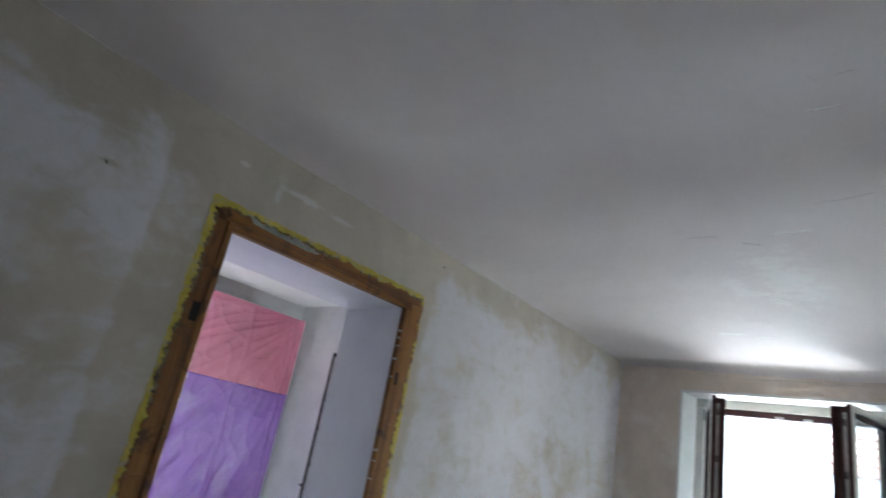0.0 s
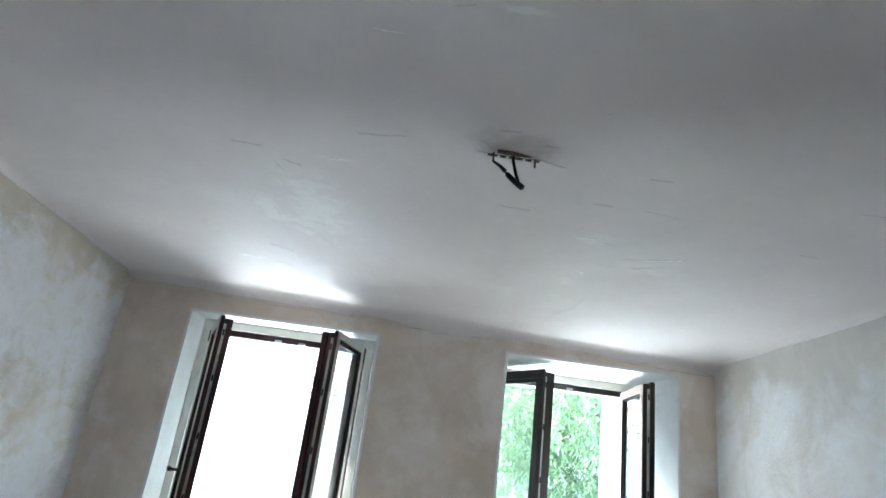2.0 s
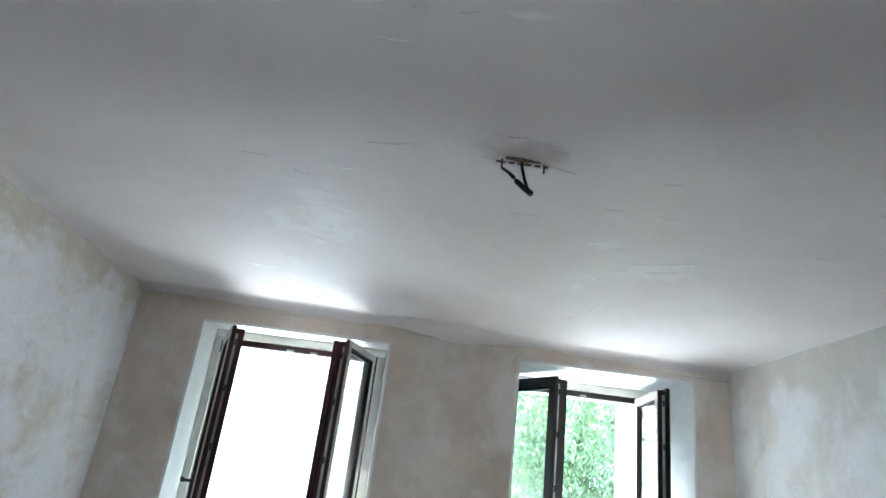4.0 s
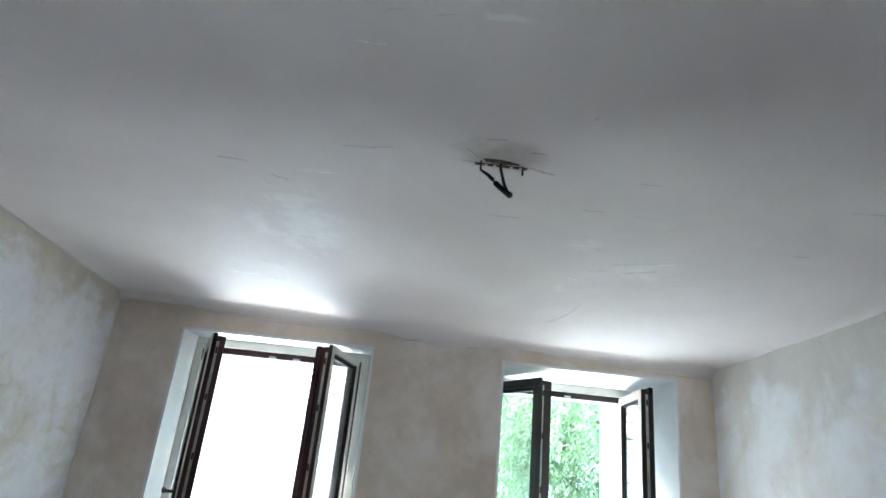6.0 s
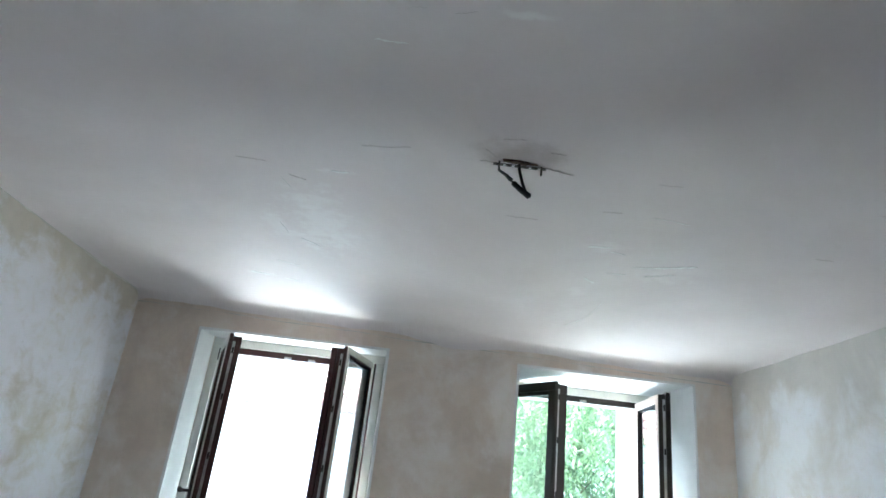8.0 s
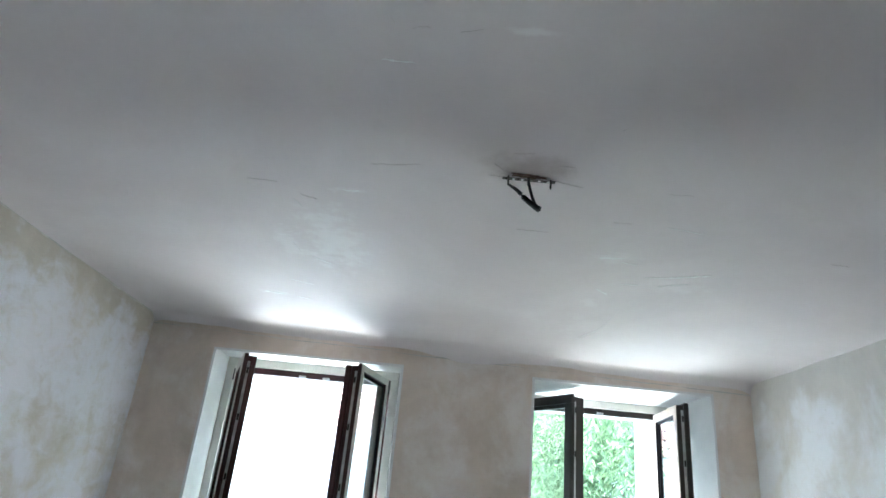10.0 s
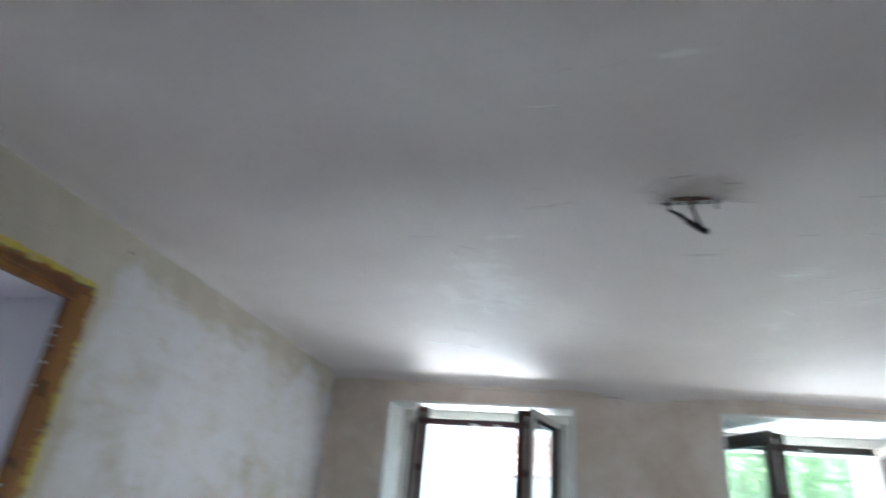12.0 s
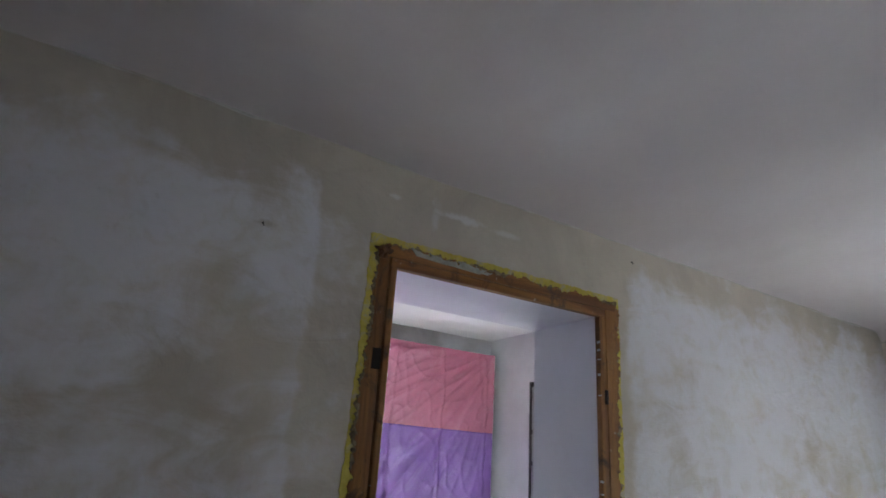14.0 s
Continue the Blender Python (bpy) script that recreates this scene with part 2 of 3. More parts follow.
M_VIOLET = film_material("violet_film", (0.29, 0.13, 0.48))
M_LEAF = leaf_material()
M_BARK = plain("bark", (0.12, 0.09, 0.065), 0.9, 0, 0.4, 9, 0.8, (1, 1, 0.3))
M_TILE = plain("clay_roof_tile", (0.54, 0.30, 0.23), 0.8, 0, 0.15, 6, 0.3)
M_ASPHALT = plain("street_paving", (0.55, 0.545, 0.51), 0.9, 0, 0.2, 2.5, 0.5)
M_GUTTER = plain("gutter_zinc", (0.55, 0.54, 0.52), 0.5, 0.6, 0.15, 6)
M_CRACK = plain("crack_shadow", (0.58, 0.53, 0.52), 0.9, 0, 0.2)
M_SMEAR = plain("pale_filler_stroke", (0.82, 0.82, 0.81), 0.5, 0, 0.06, 40, 0.2)
M_TORN = plain("torn_brown_plaster", (0.17, 0.115, 0.08), 0.95, 0, 0.45, 60, 0.8)


# ---------------------------------------------------------------- mesh helpers
def mesh_object(name, bm, material, parent=None, label="", smooth=False):
    me = bpy.data.meshes.new(name)
    bm.normal_update()
    bm.to_mesh(me)
    bm.free()
    for m in material if isinstance(material, (list, tuple)) else [material]:
        me.materials.append(m)
    if smooth:
        me.polygons.foreach_set("use_smooth", [True] * len(me.polygons))
    ob = new(name, me)
    if parent:
        ob.parent = parent
    if label:
        tagged(ob, label)
    return ob


def part(name, bm, material, parent, label="", smooth=False):
    return mesh_object(name, bm, material, parent, label, smooth)


def add_box(bm, x0, x1, y0, y1, z0, z1, index=0):
    v = [bm.verts.new(c) for c in ((x0, y0, z0), (x1, y0, z0), (x1, y1, z0), (x0, y1, z0), (x0, y0, z1), (x1, y0, z1), (x1, y1, z1), (x0, y1, z1))]
    for q in ((0, 3, 2, 1), (4, 5, 6, 7), (0, 1, 5, 4), (1, 2, 6, 5), (2, 3, 7, 6), (3, 0, 4, 7)):
        bm.faces.new([v[i] for i in q]).material_index = index


def boxes(*items, bevel=0.0):
    bm = bmesh.new()
    for it in items:
        add_box(bm, *it)
    if bevel:
        bmesh.ops.bevel(bm, geom=bm.edges[:], offset=bevel, segments=2, profile=0.5, affect="EDGES")
    return bm


def tube(points, radius, sides=8, taper=1.0):
    """A round bar along a line of points."""
    bm = bmesh.new()
    pts = [Vector(p) for p in points]
    rings = []
    for i, p in enumerate(pts):
        d = (pts[min(i + 1, len(pts) - 1)] - pts[max(i - 1, 0)]).normalized()
        u = d.orthogonal().normalized()
        w = d.cross(u)
        r = radius * (1 + (taper - 1) * i / max(1, len(pts) - 1))
        rings.append([bm.verts.new(p + r * (math.cos(a) * u + math.sin(a) * w)) for a in (2 * math.pi * k / sides for k in range(sides))])
    for a, b in zip(rings, rings[1:]):
        for k in range(sides):
            bm.faces.new((a[k], a[(k + 1) % sides], b[(k + 1) % sides], b[k]))
    bm.faces.new(rings[0][::-1])
    bm.faces.new(rings[-1])
    return bm


def wavy(a, s, seed=0.0):
    return noise.noise(Vector((a * s, seed, 3.7 * seed + 0.5)))


# ---------------------------------------------------------------- plan
XW, XE, YN, YS = -1.721, 1.911, 3.65, -3.0
YOUT = 4.45
XR2, X2W, Z2C = -2.178, -5.46, 2.82
XFILM = -5.30


def ceiling_z(x, y):
    return 2.377 - 0.0267 * x - 0.0199 * y


def ceiling_surface(x, y):
    """The plaster sheet: gentle waves and one sagging belly across the room."""
    z = ceiling_z(x, y)
    z += 0.006 * noise.noise(Vector((x * 1.1, y * 1.5, 0.3))) + 0.0022 * noise.noise(Vector((x * 3.0, y * 3.6, 5.3)))
    crest = 1.50 + 0.02 * wavy(x, 1.3, 2.0) - 0.95 * max(0.0, x - 0.32) / (1 + 1.2 * max(0.0, x - 0.32))
    off = y - crest
    fade = 1.0 if x < 0.2 else math.exp(-(((x - 0.2) / 1.0) ** 2))
    fade *= min(1.0, max(0.0, (x - XW - 0.05) / 0.7))
    z += fade * (0.023 * math.exp(-(((off + 0.36) / 0.24) ** 2)) - 0.015 * math.exp(-((off / (0.34 if off > 0 else 0.2)) ** 2)))
    return z


def structure(ob, label="", category=""):
    return tagged(ob, label, category, kind="structure")


# floor and street
structure(mesh_object("floor", boxes((XR2 - 0.3, XE + 0.4, YS - 0.4, YOUT - 0.01, -0.3, 0.0)), M_FLOOR), "dusty grey screed floor of the bare room", "floor")
# out of view; kept pale as a reflector for the next room's ceiling
structure(mesh_object("floor_next_room", boxes((X2W - 0.3, XR2 - 0.3, YS - 0.4, YOUT - 0.01, -0.3, 0.0)), M_BOUNCEFLOOR), "unseen floor of the next room, pale to bounce light upwards", "floor")
structure(mesh_object("ground", boxes((-400, 400, -400, 900, -3.4, -3.2)), M_ASPHALT), "sunlit grey street and ground outside", "ground")


# the ceiling: one uneven sheet that laps down onto the window wall
def build_ceiling():
    bm = bmesh.new()
    xs = [XW - 0.02 + (XE - XW + 0.04) * i / 110 for i in range(111)]
    ys = [YS - 0.02 + (3.45 - YS) * j / 120 for j in range(121)] + [3.45 + (YN - 3.45 + 0.004) * j / 14 for j in range(1, 15)]
    grid = []
    for y in ys:
        row = []
        for x in xs:
            z = ceiling_surface(x, y)
            reach = 0.075 + 0.11 * math.exp(-((x - 0.15) / 0.25) ** 2)
            lap = max(0.0, (y - (YN - reach)) / reach)
            drop = 0.048 + 0.012 * wavy(x, 2.1, 1.0) + 0.034 * math.exp(-((x - 0.2) / 0.25) ** 2) + 0.006 * wavy(x, 9, 4.0)
            z -= drop * lap**2.6
            side = max(0.0, 1 - min(x - XW, XE - x) / 0.07)
            z -= (0.018 + 0.008 * wavy(y, 3.0, 6.0)) * side**2
            row.append(bm.verts.new((x, y, z)))
        grid.append(row)
    for a, b in zip(grid, grid[1:]):
        for i in range(len(a) - 1):
            bm.faces.new((a[i], b[i], b[i + 1], a[i + 1]))
    for f in bm.faces:
        f.smooth = True
    add_box(bm, XR2 + 0.02, XE + 0.4, YS - 0.4, YOUT, 2.62, 2.95)
    add_box(bm, X2W - 0.3, XR2 + 0.02, YS - 0.4, YOUT, Z2C + 0.002, 2.95)
    return structure(mesh_object("ceiling", bm, M_CEIL), "uneven grey-mauve plaster ceiling with pale filler smears", "ceiling")


ceiling = build_ceiling()
bm = bmesh.new()
grid = []
for j in range(61):
    y = YS + (YN - YS) * j / 60
    row = []
    for i in range(61):
        x = X2W + (XR2 - X2W) * i / 60
        z = Z2C - 0.02 + 0.012 * noise.noise(Vector((x * 1.5, y * 1.5, 8)))
        row.append(bm.verts.new((x, y, z)))
    grid.append(row)
for a, b in zip(grid, grid[1:]):
    for i in range(60):
        bm.faces.new((a[i], b[i], b[i + 1], a[i + 1]))
structure(mesh_object("ceiling_next_room", bm, M_FRESHWHITE, smooth=True), "uneven white plaster ceiling of the next room", "ceiling")

# window openings
# (room-side x0, x1), (frame x0, x1), frame plane
W1 = (-1.306, -0.189, -1.290, -0.205, 3.86)
W2 = (0.613, 1.671, 0.535, 1.620, 4.20)
WTOP, SILL = 2.154, 0.82
LIN = 0.014


def prism(bm, foot, z0, z1):
    """An upright block on a footprint of (x, y) corners."""
    lo = [bm.verts.new((x, y, z0)) for x, y in foot]
    hi = [bm.verts.new((x, y, z1)) for x, y in foot]
    bm.faces.new(lo[::-1])
    bm.faces.new(hi)
    for i in range(len(foot)):
        j = (i + 1) % len(foot)
        bm.faces.new((lo[i], lo[j], hi[j], hi[i]))


def build_north_wall():
    top = 2.62
    bm = bmesh.new()

    def left_of(w):
        return [(w[0] - LIN, YN), (w[2] - LIN, w[4]), (w[2] - LIN, YOUT)]

    def right_of(w):
        return [(w[3] + LIN, YOUT), (w[3] + LIN, w[4]), (w[1] + LIN, YN)]

    prism(bm, [(XW - 0.45, YN), *left_of(W1), (XW - 0.45, YOUT)], 0, top)
    prism(bm, [*right_of(W1)[::-1][:1], *left_of(W2), *right_of(W1)[:2]], 0, top)
    prism(bm, [right_of(W2)[2], (XE + 0.4, YN), (XE + 0.4, YOUT), *right_of(W2)[:2]], 0, top)
    for w in (W1, W2):
        foot = [(w[0] - LIN, YN), (w[1] + LIN, YN), (w[3] + LIN, w[4]), (w[3] + LIN, YOUT), (w[2] - LIN, YOUT), (w[2] - LIN, w[4])]
        prism(bm, foot, WTOP + LIN, top)
        prism(bm, foot, 0, SILL)
    bmesh.ops.recalc_face_normals(bm, faces=bm.faces[:])
    return structure(mesh_object("wall_north", bm, M_NORTH), "beige-grey bare plaster wall with two windows", "wall")


build_north_wall()


def reveal(name, x0, x1, f0, f1, yf, ox0, ox1, otop):
    """White linings inside the opening, up to the frame, and the outer nibs behind it."""
    bm = bmesh.new()
    n = 24
    for k in range(n):
        za, zb = SILL + (WTOP - SILL) * k / n, SILL + (WTOP - SILL) * (k + 1) / n
        for side, x, f in ((-1, x0, f0), (1, x1, f1)):
            v = []
            for z in (za, zb):
                w = 0.004 * wavy(z, 3, x) * side
                v.append([bm.verts.new(p) for p in ((x + w, YN - 0.003, z), (f + w, yf, z), (f + LIN * side, yf, z), (x + LIN * side, YN - 0.003, z))])
            for i in range(4):
                j = (i + 1) % 4
                bm.faces.new((v[0][i], v[0][j], v[1][j], v[1][i]))
    prism(bm, [(x0 - LIN, YN - 0.003), (x1 + LIN, YN - 0.003), (f1 + LIN, yf), (f0 - LIN, yf)], WTOP, WTOP + LIN)
    # sill; its unseen outer ledge is added to bounce sun onto the ceiling
    prism(bm, [(x0, YN - 0.03), (x1, YN - 0.03), (f1, yf), (f1, YOUT + 0.20), (f0, YOUT + 0.20), (f0, yf)], SILL - 0.03, SILL + 0.002)
    yb = yf + 0.075
    prism(bm, [(f0 - LIN, yb), (f0 + 0.045, yb), (ox0 + 0.03, YOUT + 0.004), (f0 - LIN, YOUT + 0.004)], SILL + 0.002, WTOP + LIN)
    prism(bm, [(f1 - 0.045, yb), (f1 + LIN, yb), (f1 + LIN, YOUT + 0.004), (ox1, YOUT + 0.004)], SILL + 0.002, WTOP + LIN)
    prism(bm, [(f0 + 0.045, yb), (f1 - 0.045, yb), (ox1, YOUT + 0.004), (ox0 + 0.03, YOUT + 0.004)], otop, WTOP + LIN)
    bmesh.ops.recalc_face_normals(bm, faces=bm.faces[:])
    return structure(mesh_object(name, bm, M_WHITE), "white painted window reveal with a worn edge", "window reveal")


reveal("trim_window_1", *W1, W1[2] + 0.05, W1[3] - 0.015, 2.105)
reveal("trim_window_2", *W2, W2[2] + 0.06, 1.468, 2.075)

# doorway in the west wall
D0, D1, DTOP = 0.678, 1.520, 2.048
FR = 0.062
RSP = 0.078


def build_west_wall():
    top = 2.62
    a, b, t = D0 - FR, D1 + RSP, DTOP + FR
    bm = boxes((XR2, XW, YS - 0.4, a, 0, top), (XR2, XW, b, YN, 0, top), (XR2, XW, a, b, t, top))
    return structure(mesh_object("wall_west", bm, M_WEST), "patchy beige and white skimmed plaster wall with a doorway", "wall")


build_west_wall()
structure(mesh_object("wall_east", boxes((XE, XE + 0.4, YS - 0.4, YN, 0, 2.62)), M_EAST), "pale patchy skimmed plaster wall", "wall")
# never in view; its dark tone only lowers the bounce at the room's back
structure(mesh_object("wall_south", boxes((XW, XE, YS - 0.4, YS, 0, 2.62)), M_DARKBACK), "unseen back wall, dark brown to cut bounced light", "wall")

# the next room
N0, N1, NSILL, NTOP = -4.365, -2.60, 0.62, 2.275
structure(mesh_object("wall_next_room_north", boxes(
    (X2W - 0.3, N0, YN, YOUT, 0, Z2C), (N1, XW - 0.45, YN, YOUT, 0, Z2C), (N0, N1, YN, YOUT, NTOP, Z2C), (N0, N1, YN, YOUT, 0, NSILL)), M_ROOM2), "pale smooth plaster wall of the next room", "wall")
# the wall colour carries a painted shadow above the film
structure(mesh_object("wall_next_room_west", boxes((X2W - 0.3, X2W, YS - 0.4, YN, 0, Z2C)), M_SHADETOP), "pale smooth plaster wall of the next room", "wall")
structure(mesh_object("wall_next_room_south", boxes((X2W, XR2, YS - 0.4, YS, 0, Z2C)), M_ROOM2), "pale smooth plaster wall of the next room", "wall")
bm = bmesh.new()
xf = XW - 0.024
prism(bm, [(XR2 - 0.004, D0 - FR), (xf, D0 - FR), (xf, D0 - 0.004), (XR2 - 0.004, D0 - 0.05)], 0, DTOP + 0.028)
prism(bm, [(xf, D1 + 0.003), (xf, D1 + RSP), (XR2 - 0.004, D1 + RSP), (XR2 - 0.004, D1 + 0.072)], 0, DTOP + 0.028)
lo = [bm.verts.new(p) for p in ((xf, D0 - FR, DTOP + 0.003), (xf, D1 + RSP, DTOP + 0.003), (XR2 - 0.005, D1 + RSP, DTOP + 0.027), (XR2 - 0.005, D0 - FR, DTOP + 0.027))]
hi = [bm.verts.new((v.co.x, v.co.y, DTOP + FR)) for v in lo]
bm.faces.new(lo)
bm.faces.new(hi[::-1])
for i in range(4):
    bm.faces.new((lo[i], hi[i], hi[(i + 1) % 4], lo[(i + 1) % 4]))
bmesh.ops.recalc_face_normals(bm, faces=bm.faces[:])
structure(mesh_object("trim_doorway", bm, M_DOORWAY), "smooth pale painted reveal of the doorway", "door reveal")
structure(mesh_object("wall_next_room_east", boxes((XR2 - 0.012, XR2 - 0.001, YS, D0 - FR, 0, Z2C), (XR2 - 0.012, XR2 - 0.001, D1 + RSP, YN, 0, Z2C), (XR2 - 0.012, XR2 - 0.001, D0 - FR, D1 + RSP, DTOP + FR, Z2C)), M_ROOM2), "pale smooth plaster wall of the next room", "wall")


# pale filler along the ceiling edge
def edge_bead(name, along, a, b, seed, lift, height, material):
    bm = bmesh.new()
    n = 260
    rows = []
    for k in range(n + 1):
        s = a + (b - a) * k / n
        x, y = (XW, s) if along == "y" else (s, YN)
        top = ceiling_z(x, y) - lift + 0.006 * wavy(s, 4, seed)
        hh = max(0.0008, height * (0.35 + 0.9 * wavy(s, 3.1, seed + 2) + 0.5 * wavy(s, 13, seed + 4)))
        if along == "y":
            pts = ((XW - 0.01, s, top), (XW + 0.0025, s, top), (XW + 0.0025, s, top - hh), (XW - 0.01, s, top - hh))
        else:
            pts = ((s, YN + 0.01, top), (s, YN - 0.0025, top), (s, YN - 0.0025, top - hh), (s, YN + 0.01, top - hh))
        rows.append([bm.verts.new(p) for p in pts])
    for p, q in zip(rows, rows[1:]):
        for i in range(4):
            j = (i + 1) % 4
            bm.faces.new((p[i], p[j], q[j], q[i]))
    bmesh.ops.recalc_face_normals(bm, faces=bm.faces[:])
    structure(mesh_object(name, bm, material), "uneven pale filler bead along the ceiling edge", "filler bead")


edge_bead("trim_filler_west", "y", YS, YN - 0.01, 3.0, 0.016, 0.014, M_SKIM)
edge_bead("trim_filler_north", "x", XW, XE, 8.0, 0.070, 0.007, M_SKIM)


# ---------------------------------------------------------------- door frame
def ragged_strip(line_in, line_out, thick, amount, freq, seed, steps=90):
    """A flat band on the west wall between two lines of (y, z); its outer edge is torn."""
    bm = bmesh.new()
    (ia, ib), (oa, ob_) = line_in, line_out
    rows = []
    for k in range(steps + 1):
        s = k / steps
        inn = Vector(ia).lerp(Vector(ib), s)
        out = Vector(oa).lerp(Vector(ob_), s)
        way = (out - inn).normalized()
        w = 0.8 * wavy(s, freq * 0.7, seed) + 0.6 * wavy(s, freq * 2.9, seed + 2) + 0.55 * wavy(s, freq * 8, seed + 4) + 0.4 * wavy(s, freq * 19, seed + 6)
        out = out + way * amount * w
        x = XW + thick
        rows.append([bm.verts.new((XW - 0.01, inn.x, inn.y)), bm.verts.new((x, inn.x, inn.y)), bm.verts.new((x, out.x, out.y)), bm.verts.new((XW - 0.01, out.x, out.y))])
    for a, b in zip(rows, rows[1:]):
        for i in range(4):
            j = (i + 1) % 4
            bm.faces.new((a[i], a[j], b[j], b[i]))
    bm.faces.new(rows[0])
    bm.faces.new(rows[-1][::-1])
    bmesh.ops.recalc_face_normals(bm, faces=bm.faces[:])
    return bm


def build_door_frame():
    root = structure(new("door_1"), "stripped brown timber door frame with torn plaster edges and no door", "door frame")
    xb = XW - 0.022
    # left jamb: face board, groove and inner stop
    part("jamb", boxes((xb, XW - 0.006, D0 - FR, D0 - 0.028, 0, DTOP + 0.03), bevel=0.003), M_TIMBER, root)
    part("door_stop", boxes((xb, XW + 0.004, D0 - 0.022, D0, 0, DTOP + 0.004), bevel=0.003), M_TIMBER, root, "lighter planed timber door stop")
    part("jamb", boxes((xb, XW + 0.003, D1, D1 + RSP - 0.002, 0, DTOP), bevel=0.004), M_TIMBER, root)
    part("head", boxes((xb, XW + 0.004, D0 - 0.022, D1 + 0.05, DTOP, DTOP + 0.030), bevel=0.003), M_TIMBER_H, root)
    part("head_board", boxes((xb, XW - 0.004, D0 - FR, D1 + RSP, DTOP + 0.032, DTOP + FR), bevel=0.002), M_TIMBER_H, root)
    # torn timber faces that lie over the wall
    part("torn_edge", ragged_strip(((D0 - 0.03, 0), (D0 - 0.03, DTOP + 0.05)), ((D0 - 0.108, 0), (D0 - 0.068, DTOP + 0.05)), 0.006, 0.018, 16, 1.3, 700), M_TIMBER, root)
    part("torn_edge", ragged_strip(((D1 + 0.03, 0), (D1 + 0.03, DTOP + 0.04)), ((D1 + 0.078, 0), (D1 + 0.085, DTOP + 0.04)), 0.006, 0.024, 16, 5.1, 700), M_TIMBER, root)
    part("torn_edge", ragged_strip(((D0 - 0.06, DTOP + 0.03), (D1 + 0.08, DTOP + 0.03)), ((D0 - 0.05, DTOP + 0.072), (D1 + 0.085, DTOP + 0.055)), 0.007, 0.018, 9, 8.2, 420), M_TIMBER_H, root)
    # dark broken plaster just outside the timber
    part("broken_edge", ragged_strip(((D0 - 0.05, 0), (D0 - 0.05, DTOP + 0.055)), ((D0 - 0.112, 0), (D0 - 0.073, DTOP + 0.055)), 0.0045, 0.018, 17, 2.1, 700), M_BROKEN, root, "dark broken plaster edge")
    part("broken_edge", ragged_strip(((D1 + 0.04, 0), (D1 + 0.04, DTOP + 0.045)), ((D1 + 0.082, 0), (D1 + 0.089, DTOP + 0.045)), 0.0045, 0.026, 18, 6.4, 700), M_BROKEN, root, "dark broken plaster edge")
    part("broken_edge", ragged_strip(((D0 - 0.06, DTOP + 0.03), (D1 + 0.08, DTOP + 0.03)), ((D0 - 0.055, DTOP + 0.076), (D1 + 0.09, DTOP + 0.061)), 0.0045, 0.019, 10, 9.7, 420), M_BROKEN, root, "dark broken plaster edge")
    for n, (a, b, lo, up) in enumerate(((0.06, 0.17, 0.040, 0.072), (0.13, 0.30, 0.038, 0.068), (0.24, 0.33, 0.046, 0.066))):
        mid = (lo + up) / 2
        part("filler_smear", ragged_strip(((D0 + a, DTOP + mid - 0.004), (D0 + b, DTOP + mid - 0.010)), ((D0 + a - 0.02, DTOP + up), (D0 + b + 0.02, DTOP + up - 0.012)), 0.0095 + 0.0006 * n, 0.016, 4, 3.3 + n, 60), M_FILLER, root, "grey filler smear")
    # mortises are solid blocks; the shade of the hollow is their black colour
    for z in (1.43, 0.5):
        part("hinge_mortise", boxes((XW - 0.004, XW + 0.0075, D1 + 0.018, D1 + 0.032, z + 0.30, z + 0.35), bevel=0.001), M_HOLE, root, "near-black block for the shade in a hinge mortise")
    part("strike_mortise", boxes((XW - 0.004, XW + 0.0075, D0 - 0.056, D0 - 0.028, 1.735, 1.795), bevel=0.001), M_HOLE, root, "near-black block for the shade in a strike mortise")
    part("paint_edge", ragged_strip(((D0 - 0.045, 0), (D0 - 0.045, DTOP + 0.09)), ((D0 - 0.118, 0), (D0 - 0.096, DTOP + 0.09)), 0.0025, 0.007, 13, 11.0, 500), M_YELLOW, root, "torn edge of old yellow distemper")
    part("paint_edge", ragged_strip(((D0 - 0.094, DTOP + 0.04), (D1 + 0.10, DTOP + 0.04)), ((D0 - 0.094, DTOP + 0.095), (D1 + 0.10, DTOP + 0.088)), 0.003, 0.007, 8, 14.0, 360), M_YELLOW, root, "torn edge of old yellow distemper")
    part("paint_edge", ragged_strip(((D1 + 0.05, 0), (D1 + 0.05, DTOP + 0.06)), ((D1 + 0.092, 0), (D1 + 0.103, DTOP + 0.06)), 0.0025, 0.006, 15, 17.0, 500), M_YELLOW, root, "torn edge of old yellow distemper")
    bm = bmesh.new()
    ring = []
    for n in range(22):
        a = 2 * math.pi * n / 22
        r = 0.027 * (1 + 0.75 * noise.noise(Vector((math.cos(a) * 2, math.sin(a) * 2, 6.0))))
        y, z = D0 - 0.050 + r * math.cos(a), DTOP + 0.045 + 0.8 * r * math.sin(a)
        ring.append((bm.verts.new((XW - 0.01, y, z)), bm.verts.new((XW + 0.009, y, z)), bm.verts.new((XW + 0.016 + 0.004 * math.sin(n * 2.3), D0 - 0.05 + (y - D0 + 0.05) * 0.55, DTOP + 0.045 + (z - DTOP - 0.045) * 0.55))))
    for a, b in zip(ring, ring[1:] + ring[:1]):
        bm.faces.new((a[0], b[0], b[1], a[1]))
        bm.faces.new((a[1], b[1], b[2], a[2]))
    bm.faces.new([v[2] for v in ring])
    bmesh.ops.recalc_face_normals(bm, faces=bm.faces[:])
    part("splintered_corner", bm, M_SPLINTER, root, "dark splintered timber lump at the corner")
    rng = random.Random(4)
    for k in range(30):
        z = rng.uniform(0.9, 2.02)
